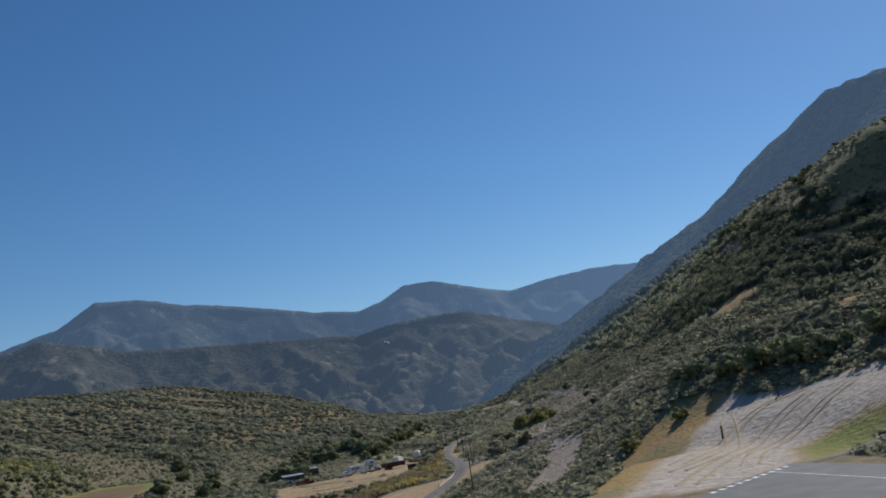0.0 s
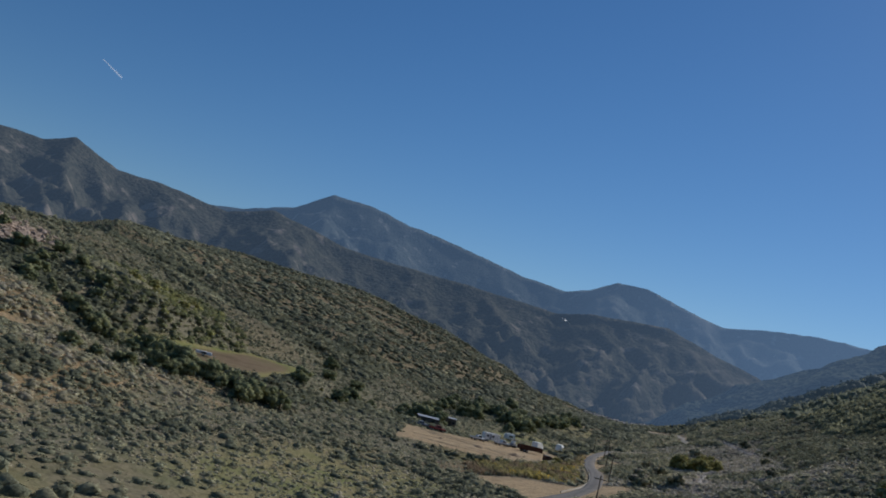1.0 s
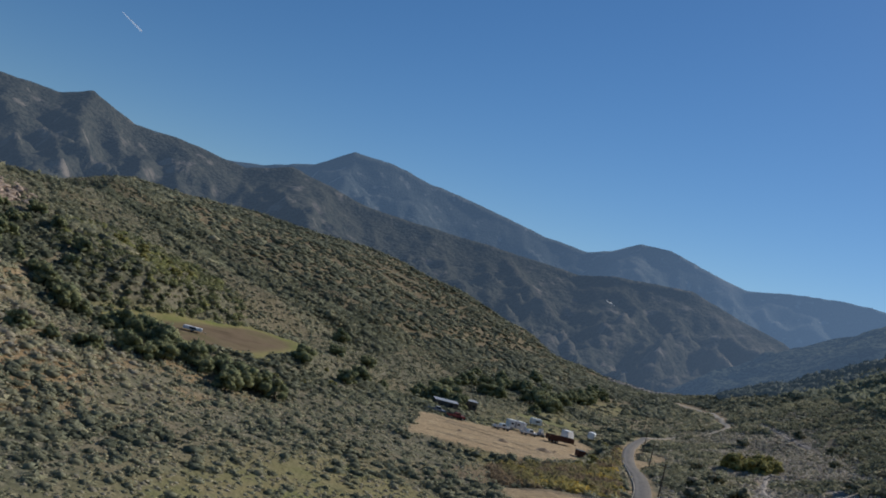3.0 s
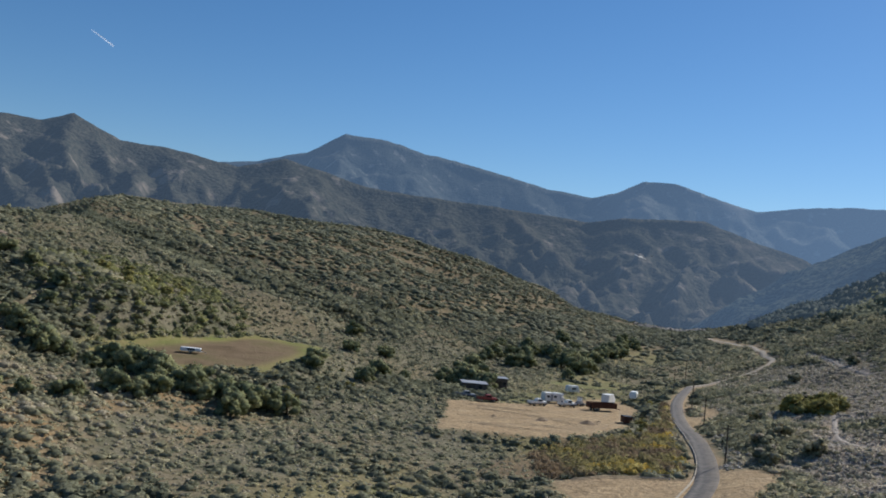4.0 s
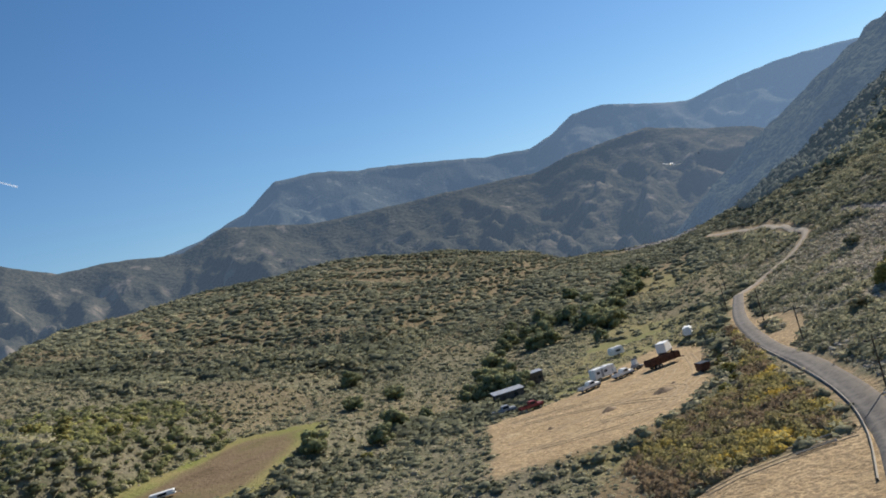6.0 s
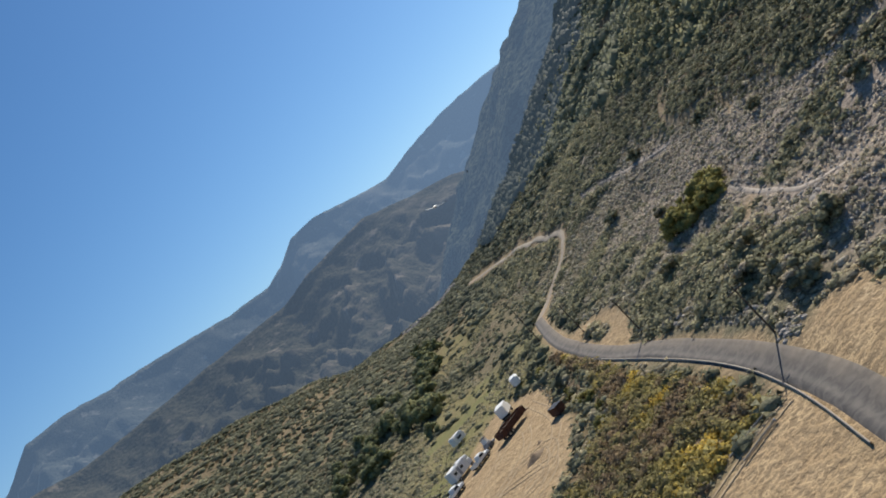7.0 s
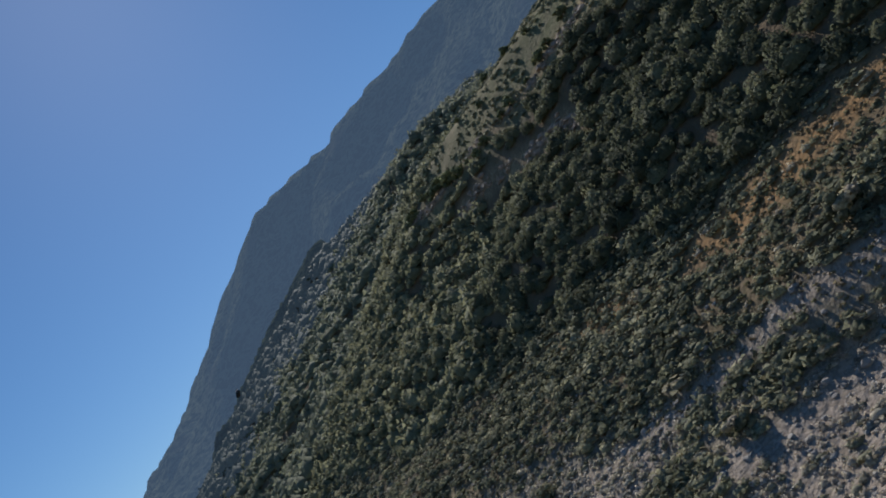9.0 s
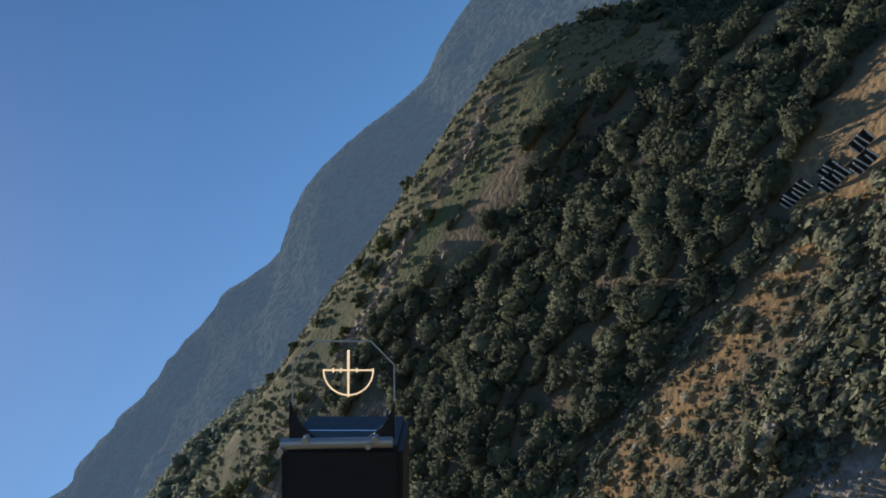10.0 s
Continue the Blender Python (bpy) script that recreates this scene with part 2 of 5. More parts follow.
def attribute(n, name):
    a = n.new("ShaderNodeAttribute")
    a.attribute_name = name
    return a


def ground_material():
    m, n, l, b = shader("earth_and_dry_grass", 0.95)
    b.inputs["Specular IOR Level"].default_value = 0.04
    co = n.new("ShaderNodeTexCoord").outputs["Object"]
    soil = noise_mix(n, l, [(0.125, 0.122, 0.075), (0.21, 0.185, 0.125), (0.14, 0.134, 0.082), (0.18, 0.165, 0.112)], 0.22, 10, co)
    bare = noise_mix(n, l, [(0.36, 0.25, 0.135), (0.58, 0.43, 0.25), (0.45, 0.32, 0.18), (0.63, 0.49, 0.31)], 0.16, 12, co)
    lay = n.new("ShaderNodeMapping")
    lay.inputs["Rotation"].default_value, lay.inputs["Scale"].default_value = (0, 0, radians(35)), (0.12, 1.0, 0.3)
    l.new(co, lay.inputs[0])
    ruts = noise_mix(n, l, [(0, 0, 0), (1, 1, 1)], 0.7, 6, lay.outputs[0], [0.48, 0.9])
    rut = noise_mix(n, l, [(0.22, 0.155, 0.085), (0.32, 0.23, 0.125)], 0.8, 4, co)
    bare = mixed(n, l, ruts, bare, rut)
    clods = noise_mix(n, l, [(0, 0, 0), (1, 1, 1), (0, 0, 0)], 1.1, 9, co, [0.40, 0.47, 0.54])
    worn = noise_mix(n, l, [(0.24, 0.175, 0.105), (0.36, 0.27, 0.165)], 0.5, 5, co)
    bare = mixed(n, l, clods, worn, bare)
    grass = noise_mix(n, l, [(0.17, 0.20, 0.055), (0.215, 0.21, 0.075), (0.27, 0.225, 0.10), (0.19, 0.21, 0.06)], 0.05, 8, co)
    scree = noise_mix(n, l, [(0.20, 0.162, 0.13), (0.43, 0.355, 0.285), (0.25, 0.205, 0.16), (0.36, 0.30, 0.24)], 1.3, 12, co)
    tilled = noise_mix(n, l, [(0.125, 0.092, 0.055), (0.20, 0.145, 0.09), (0.15, 0.125, 0.065)], 0.12, 8, co)
    russet = noise_mix(n, l, [(0.29, 0.165, 0.07), (0.43, 0.255, 0.115), (0.24, 0.155, 0.08)], 0.5, 8, co)
    c = mixed(n, l, attribute(n, "russet").outputs["Fac"], soil, russet)
    c = mixed(n, l, attribute(n, "grass").outputs["Fac"], c, grass)
    c = mixed(n, l, attribute(n, "tilled").outputs["Fac"], c, tilled)
    c = mixed(n, l, attribute(n, "scree").outputs["Fac"], c, scree)
    c = mixed(n, l, attribute(n, "bare").outputs["Fac"], c, bare)
    dust = noise_mix(n, l, [(0.33, 0.28, 0.23), (0.47, 0.41, 0.35), (0.37, 0.32, 0.265), (0.50, 0.44, 0.38)], 0.4, 12, co)
    c = mixed(n, l, attribute(n, "pale").outputs["Fac"], c, dust)
    l.new(c, b.inputs["Base Color"])
    bumped(n, l, b, 1.1, 0.9, 0.45, co)
    return m


def leaf_material(name, colours, haze_glow=None, vary_by=0.35):
    """Leaves that let light through; on distant wood, haze is painted in as emission."""
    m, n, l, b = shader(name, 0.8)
    if haze_glow:
        b.inputs["Emission Color"].default_value, b.inputs["Emission Strength"].default_value = (*haze_glow, 1), 1.0
    b.inputs["Specular IOR Level"].default_value = 0.05
    tint = attribute(n, "tint").outputs["Fac"]
    r = n.new("ShaderNodeValToRGB")
    e = r.color_ramp.elements
    while len(e) < len(colours):
        e.new(0.5)
    for i, (q, c) in enumerate(zip(e, colours)):
        q.position, q.color = i / (len(colours) - 1), (*c, 1)
    l.new(tint, r.inputs[0])
    vary = n.new("ShaderNodeHueSaturation")
    geo = n.new("ShaderNodeNewGeometry")
    span = n.new("ShaderNodeMapRange")
    span.inputs[3].default_value, span.inputs[4].default_value = 1 - 0.45 * vary_by, 1 + 0.55 * vary_by
    l.new(geo.outputs["Random Per Island"], span.inputs[0])
    co = n.new("ShaderNodeTexCoord").outputs["Object"]
    fleck = noise_mix(n, l, [(1 - 0.85 * vary_by,) * 3, (1.0, 1.0, 1.0), (1 + vary_by,) * 3], 3.5, 6, co, [0.36, 0.5, 0.64])
    times = n.new("ShaderNodeMath")
    times.operation = "MULTIPLY"
    l.new(span.outputs[0], times.inputs[0])
    l.new(fleck, times.inputs[1])
    l.new(times.outputs[0], vary.inputs["Value"])
    l.new(r.outputs[0], vary.inputs["Color"])
    bumped(n, l, b, 5.0, 0.6, 0.15, co)
    l.new(vary.outputs[0], b.inputs["Base Color"])
    glow = n.new("ShaderNodeBsdfTranslucent")
    l.new(vary.outputs[0], glow.inputs[0])
    mix = n.new("ShaderNodeMixShader")
    mix.inputs[0].default_value = 0.15 if haze_glow else 0.42
    l.new(b.outputs[0], mix.inputs[1])
    l.new(glow.outputs[0], mix.inputs[2])
    l.new(mix.outputs[0], n["Material Output"].inputs[0])
    return m


EARTH = ground_material()
CHAPARRAL = leaf_material("chaparral_leaves", [(0.165, 0.17, 0.11), (0.27, 0.268, 0.175), (0.37, 0.355, 0.23), (0.44, 0.395, 0.265), (0.50, 0.43, 0.33)])


# ---- meshes ----
def mesh_of(name, verts, faces, mat, smooth=True, normals=None, **attributes):
    me = bpy.data.meshes.new(name)
    verts, faces = np.asarray(verts, np.float32), np.asarray(faces, np.int32)
    k = faces.shape[1]
    me.vertices.add(len(verts))
    me.vertices.foreach_set("co", verts.ravel())
    me.loops.add(faces.size)
    me.loops.foreach_set("vertex_index", faces.ravel())
    me.polygons.add(len(faces))
    me.polygons.foreach_set("loop_start", np.arange(0, faces.size, k, dtype=np.int32))
    me.polygons.foreach_set("use_smooth", np.full(len(faces), smooth))
    for key, value in attributes.items():
        me.attributes.new(key, "FLOAT", "POINT").data.foreach_set("value", np.asarray(value, np.float32))
    me.update(calc_edges=True)
    me.validate()
    if normals is not None:
        me.normals_split_custom_set_from_vertices(np.asarray(normals, np.float32))
    me.materials.append(mat)
    return me


def grid_faces(nu, nv):
    a = np.arange(nu * nv).reshape(nu, nv)
    return np.stack([a[:-1, :-1], a[1:, :-1], a[1:, 1:], a[:-1, 1:]], -1).reshape(-1, 4)


def stretched(lo, hi, step, far_lo, far_hi, grow=1.09):
    """Coordinates with an even step from lo to hi and growing steps out to the far ends."""
    right, left, d = [hi], [lo], step
    while right[-1] < far_hi or left[-1] > far_lo:
        d = min(d * grow, 120)
        if right[-1] < far_hi:
            right.append(right[-1] + d)
        if left[-1] > far_lo:
            left.append(left[-1] - d)
    return np.array(left[::-1] + list(np.arange(lo + step, hi, step)) + right)


# ---- ground ----
gx = stretched(-160, 270, 2.0, -4500, 4500)
gy = stretched(60, 520, 2.0, -2500, 4800)
GX, GY = np.meshgrid(gx, gy, indexing="ij")
GZ = ground_z(GX, GY)
near = (np.abs(GX - 40) < 480) & (GY > 0) & (GY < 1150)
NX, NY = GX[near], GY[near]
rag = 3.0 * (fbm(NX, NY, 6, 3, 51) - 0.5)
bare = 1 - ramp(line_distance(NX, NY, ROAD_LINE) + 0.7 * rag + 0.3, 2.0, 3.4)
bare = np.maximum(bare, 1 - ramp(line_distance(NX, NY, TRACK_LINE) + rag * 0.5, 1.8, 3.6))
for line in TRAIL_LINES:
    bare = np.maximum(bare, 0.75 * (1 - ramp(line_distance(NX, NY, line) + rag * 0.4, 0.4, 1.7)))
for poly in (YARD, PAD, BANK, LOOP, LOT):
    bare = np.maximum(bare, inside(NX + rag, NY + rag, poly, 2.5))
NS = across(NX, NY)
edge = np.abs(NS - 115.5 + 10 * (fbm(NX, NY, 25, 2, 33) - 0.5))
russet = (1 - ramp(edge, 1.6, 4.8)) * (1 - ramp(NY, 300, 350)) * ramp(fbm(NX, NY, 12, 2, 35), 0.16, 0.34)
russet = np.maximum(russet, 0.4 * ramp(NS, 97, 106) * (1 - ramp(NS, 120, 126)) * (1 - ramp(NY, 290, 330)) * ramp(NY, 190, 225) * ramp(fbm(NX, NY, 8, 3, 38), 0.35, 0.6))
bare *= 1 - inside(NX + 0.5 * rag, NY + 0.5 * rag, ISLAND, 0.6)
russet = np.maximum(russet, inside(NX + rag, NY + rag, BENCH, 3.5))
for poly in SCARS:
    russet = np.maximum(russet, inside(NX + rag, NY + rag, poly, 1.5))
    bare = np.maximum(bare, 0.6 * inside(NX + rag, NY + rag, poly, 1.0))
bare = np.maximum(bare, 0.35 * inside(NX + rag, NY + rag, BENCH, 1.5))
russet = np.maximum(russet, 0.12 * ramp(fbm(NX, NY, 22, 3, 36), 0.5, 0.62))
russet = np.maximum(russet, 0.45 * ramp(-NS, 28, 45) * ramp(-NY, -310, -270) * ramp(fbm(NX, NY, 12, 3, 39), 0.3, 0.55))
stony = stony_at(NX, NY)
stony = np.maximum(stony, 0.6 * ramp(NS, 52, 64) * (1 - ramp(NS, 92, 100)) * ramp(NY, 180, 215) * (1 - ramp(NY, 340, 420)))
stony = np.maximum(stony, inside(NX + rag, NY + rag, PATCH, 4))
lawn = np.maximum(inside(NX + rag, NY + rag, FIELD, 5), 0.6 * ramp(-np.abs(NS - 12), -34, -14) * ramp(fbm(NX, NY, 40, 2, 61), 0.2, 0.4) * ramp(-NY, -660, -560))
hem = line_distance(NX, NY, np.array(FIELD + FIELD[:1], float)) + 8 * (fbm(NX, NY, 14, 2, 63) - 0.5)
tilled = inside(NX, NY, FIELD, 0.5) * ramp(hem, 2, 6)
tilled = np.maximum(tilled, 0.85 * inside(NX + rag, NY + rag, THICKET, 1.5))
tilled = np.maximum(tilled, 0.85 * inside(NX + rag, NY + rag, [(36, 288), (48, 313), (58, 352), (63, 350), (55, 313), (43, 287), (30, 281), (10, 279), (8, 283), (24, 284)], 1.5))
tilled = np.maximum(tilled, 0.8 * ramp(NS, 93, 101) * (1 - ramp(NS, 122, 130)) * (1 - ramp(NY, 340, 420)) * ramp(NY, 150, 190))
lawn = np.maximum(lawn, inside(NX, NY, LAWN, 1.5))
lawn = np.maximum(lawn, 0.35 * inside(NX, NY, VERGE, 2))
russet = np.maximum(russet, 0.95 * inside(NX, NY, VERGE, 2) * ramp(fbm(NX, NY, 9, 2, 64), 0.15, 0.45))
lawn = np.maximum(lawn, 0.45 * open_at(NX, NY))
tilled = np.maximum(tilled, 0.25 * open_at(NX, NY) * ramp(fbm(NX, NY, 10, 3, 73), 0.35, 0.6))
# ground inside the wood takes the darker brown tone
wood_floor = ramp(NS - wood_edge(NX, NY), 1, 5) * (1 - open_at(NX, NY)) * (1 - inside(NX, NY, BENCH, 4)) * ramp(NY, 110, 150)
tilled = np.maximum(tilled, wood_floor)
tilled = np.maximum(tilled * (1 - 0.75 * russet), 0.6 * ramp(NY, 430, 520) * (1 - ramp(NS, 60, 110)) * (1 - lawn))
for line, wide in WASH_LINES:
    stony = np.maximum(stony, 1 - ramp(line_distance(NX, NY, line) + 0.35 * rag, wide, wide + 1.0))
for line, wide in ((CREST_LINE, 1.4), (LEDGE_LINE, 1.2), (STEP_LINE, 1.1)):
    russet = np.maximum(russet, 0.9 * (1 - ramp(line_distance(NX, NY, line) + 0.5 * rag, wide, wide + 1.2)))
    bare = np.maximum(bare, 0.75 * (1 - ramp(line_distance(NX, NY, line) + 0.5 * rag, wide, wide + 1.0)))


def spread(values):
    full = np.zeros(GX.shape)
    full[near] = values
    return full.ravel()


ground = new("ground", mesh_of("ground", np.stack([GX, GY, GZ], -1).reshape(-1, 3), grid_faces(len(gx), len(gy)), EARTH,
    bare=spread(bare), pale=spread(inside(NX + 0.5 * rag, NY + 0.5 * rag, LOT, 1.0)), grass=spread(lawn), scree=spread(stony), tilled=spread(tilled), russet=spread(russet)))
tagged(ground, "dry chaparral valley ground with bare tan earth and scree", "ground", kind="structure")


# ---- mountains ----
def mountain_material(name, low, high, haze_glow, bald=(0.2, 0.18, 0.15), grain=0.09):
    """Scrub and bare rock, with the haze of distance painted over it as emission."""
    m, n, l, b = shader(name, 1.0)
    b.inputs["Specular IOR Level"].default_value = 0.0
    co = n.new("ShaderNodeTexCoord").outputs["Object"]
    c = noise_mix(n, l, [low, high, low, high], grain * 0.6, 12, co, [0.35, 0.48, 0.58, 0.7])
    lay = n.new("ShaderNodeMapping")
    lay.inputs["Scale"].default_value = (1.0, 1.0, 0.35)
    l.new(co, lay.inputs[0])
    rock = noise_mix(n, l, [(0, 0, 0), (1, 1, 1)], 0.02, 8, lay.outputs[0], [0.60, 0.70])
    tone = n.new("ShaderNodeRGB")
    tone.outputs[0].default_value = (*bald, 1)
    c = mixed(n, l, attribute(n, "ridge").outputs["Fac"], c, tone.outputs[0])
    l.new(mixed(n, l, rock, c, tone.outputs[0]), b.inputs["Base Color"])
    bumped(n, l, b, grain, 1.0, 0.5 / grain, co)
    b.inputs["Emission Color"].default_value = (*haze_glow, 1)
    l.new(attribute(n, "haze_glow").outputs["Fac"], b.inputs["Emission Strength"])
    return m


def range_of(name, crest, far, deep, behind, seed, mat, rough, label, haze, centre=(0, 108, 50)):
    """A mountain range round a centre: crest holds azimuths and heights in degrees, far its distance."""
    az = np.linspace(crest[0][0], crest[-1][0], 520)
    el = np.interp(az, [c[0] for c in crest], [c[1] for c in crest])
    v = np.concatenate([np.linspace(-1, 0, 90), np.linspace(0.1, 1, 6)])
    A, V = np.meshgrid(np.radians(az), v, indexing="ij")
    R = far + np.where(V < 0, V * deep, V * behind)
    top = centre[2] + far * np.tan(np.radians(el))[:, None] * np.ones_like(V)
    fall = np.where(V < 0, 1 - np.abs(V) ** 0.85, 1 - 0.7 * V)
    X, Y = centre[0] + R * np.sin(A), centre[1] + R * np.cos(A)
    U, D = A * far, V * deep
    U = U + rough * 0.5 * (fbm(U, D, rough * 1.5, 3, seed + 9) - 0.5) + 0.25 * D
    spur = 0.65 * fbm(U, D * 0.4, rough, 4, seed, True) + 0.35 * fbm(U, D, rough * 0.45, 4, seed + 2, True) - 0.85
    Z = 10 + (top - 10) * fall + spur * rough * 1.0 * np.sin(np.pi * np.clip(-V, 0, 1)) ** 0.7 + rough * 0.02 * (fbm(A * far, D, rough * 0.12, 3, seed + 5) - 0.5)
    # painted haze glows stronger towards the sun's side of the range
    haze_glow = haze + 0.7 * ramp(np.degrees(A), 0, 30)
    # spur crests get bald rock tone, which also puts sunlit ridges into colour
    ob = new(name, mesh_of(name, np.stack([X, Y, Z], -1).reshape(-1, 3), grid_faces(len(az), len(v)), mat, haze_glow=haze_glow.ravel(), ridge=(0.5 * ramp(np.degrees(A), -2, 14) * ramp(spur, np.quantile(spur, 0.55), np.quantile(spur, 0.95)) * ramp(fbm(U, D, rough * 0.3, 3, seed + 8), 0.3, 0.6)).ravel()))
    return tagged(ob, label, "mountain", kind="structure")


FAR_CREST = [(-40, 5), (-20, 5.6), (-13.1, 6.7), (-10, 7.7), (-7.8, 9.1), (-5, 9.0), (-2.8, 8.5), (1.2, 7.9), (5.6, 7.0), (8.5, 6.7), (9.9, 7.1), (11.7, 8), (13.6, 8), (15.8, 7.3), (18.5, 6.6), (22.1, 7.1), (24.4, 7.2), (28, 7.0), (34, 6), (45, 5)]
MID_CREST = [(-75, 6), (-40, 7), (-31, 7.4), (-25.9, 7.3), (-24.2, 8.0), (-21.4, 6.8), (-18.5, 6.8), (-14.3, 6.2), (-11.4, 7.1), (-8.6, 6.5), (-6.1, 5.9), (-0.2, 5.6), (3, 5.5), (8.5, 5.1), (10.6, 5.6), (15.5, 5.8), (18.8, 4.7), (21.4, 4.0), (23, 3.1), (27, 1.5), (34, 0)]
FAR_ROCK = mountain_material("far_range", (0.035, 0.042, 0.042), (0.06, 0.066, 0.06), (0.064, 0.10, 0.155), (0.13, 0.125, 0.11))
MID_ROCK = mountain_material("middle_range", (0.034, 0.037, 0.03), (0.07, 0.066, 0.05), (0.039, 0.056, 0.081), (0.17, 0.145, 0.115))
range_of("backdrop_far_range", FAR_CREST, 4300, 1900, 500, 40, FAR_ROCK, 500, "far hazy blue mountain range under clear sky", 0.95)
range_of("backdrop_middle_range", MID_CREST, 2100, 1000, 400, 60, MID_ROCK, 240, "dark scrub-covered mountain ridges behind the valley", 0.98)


def ridge_height(x, y, nodes, slope):
    """Height of a ridge that falls off evenly on both sides of its crest line."""
    best = np.full(np.shape(x), -1e9)
    for (ax, ay, az), (bx, by, bz) in zip(nodes[:-1], nodes[1:]):
        dx, dy = bx - ax, by - ay
        t = np.clip(((x - ax) * dx + (y - ay) * dy) / (dx * dx + dy * dy), 0, 1)
        d = np.hypot(x - ax - t * dx, y - ay - t * dy)
        best = np.maximum(best, az + t * (bz - az) - slope * d)
    return best


def ridge_of(name, nodes, slope, box, step, seed, mat, rough, label, haze_glow=1.0):
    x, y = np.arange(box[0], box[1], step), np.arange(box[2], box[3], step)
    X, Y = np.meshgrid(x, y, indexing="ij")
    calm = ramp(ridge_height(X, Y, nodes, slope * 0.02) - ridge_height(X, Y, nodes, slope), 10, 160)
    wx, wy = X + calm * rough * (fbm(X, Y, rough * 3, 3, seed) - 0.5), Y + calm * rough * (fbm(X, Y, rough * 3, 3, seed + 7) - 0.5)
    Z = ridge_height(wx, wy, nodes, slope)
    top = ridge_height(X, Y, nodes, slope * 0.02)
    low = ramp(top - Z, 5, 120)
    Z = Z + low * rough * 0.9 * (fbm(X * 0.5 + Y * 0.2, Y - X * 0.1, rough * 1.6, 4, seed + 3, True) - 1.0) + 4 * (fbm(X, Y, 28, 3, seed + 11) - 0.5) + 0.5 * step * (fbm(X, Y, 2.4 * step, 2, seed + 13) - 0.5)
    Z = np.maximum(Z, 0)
    ob = new(name, mesh_of(name, np.stack([X, Y, Z], -1).reshape(-1, 3), grid_faces(len(x), len(y)), mat, haze_glow=np.full(X.size, haze_glow), ridge=np.zeros(X.size)))
    return tagged(ob, label, "mountain", kind="structure")


SIDE_CREST = [(840, -900, 300), (862, -200, 350), (846, 198, 363), (844, 243, 360), (842, 279, 349), (840, 315, 354), (836, 370, 365), (833, 423, 372), (832, 449, 369), (829, 488, 345), (816, 570, 362), (810, 605, 356), (801, 653, 358), (798, 668, 352), (783, 724, 354), (757, 796, 344), (722, 900, 350), (725, 1150, 302), (829, 1500, 287), (922, 1900, 282), (1010, 2300, 225), (1080, 2700, 160)]
SPUR_CREST = [(760, 700, 250), (573, 738, 226), (450, 880, 150), (337, 935, 78), (280, 960, 40)]
# flank and spur get their haze as emission from their materials
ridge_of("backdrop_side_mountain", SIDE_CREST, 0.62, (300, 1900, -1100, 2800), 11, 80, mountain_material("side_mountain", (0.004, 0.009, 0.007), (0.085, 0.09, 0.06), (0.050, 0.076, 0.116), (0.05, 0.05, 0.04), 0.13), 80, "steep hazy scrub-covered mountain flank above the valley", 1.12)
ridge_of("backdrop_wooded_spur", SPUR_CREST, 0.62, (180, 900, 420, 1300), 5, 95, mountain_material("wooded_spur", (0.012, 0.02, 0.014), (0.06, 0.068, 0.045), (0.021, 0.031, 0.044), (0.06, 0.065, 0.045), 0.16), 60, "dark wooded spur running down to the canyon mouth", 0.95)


# ---- vegetation ----
rng = np.random.default_rng(7)


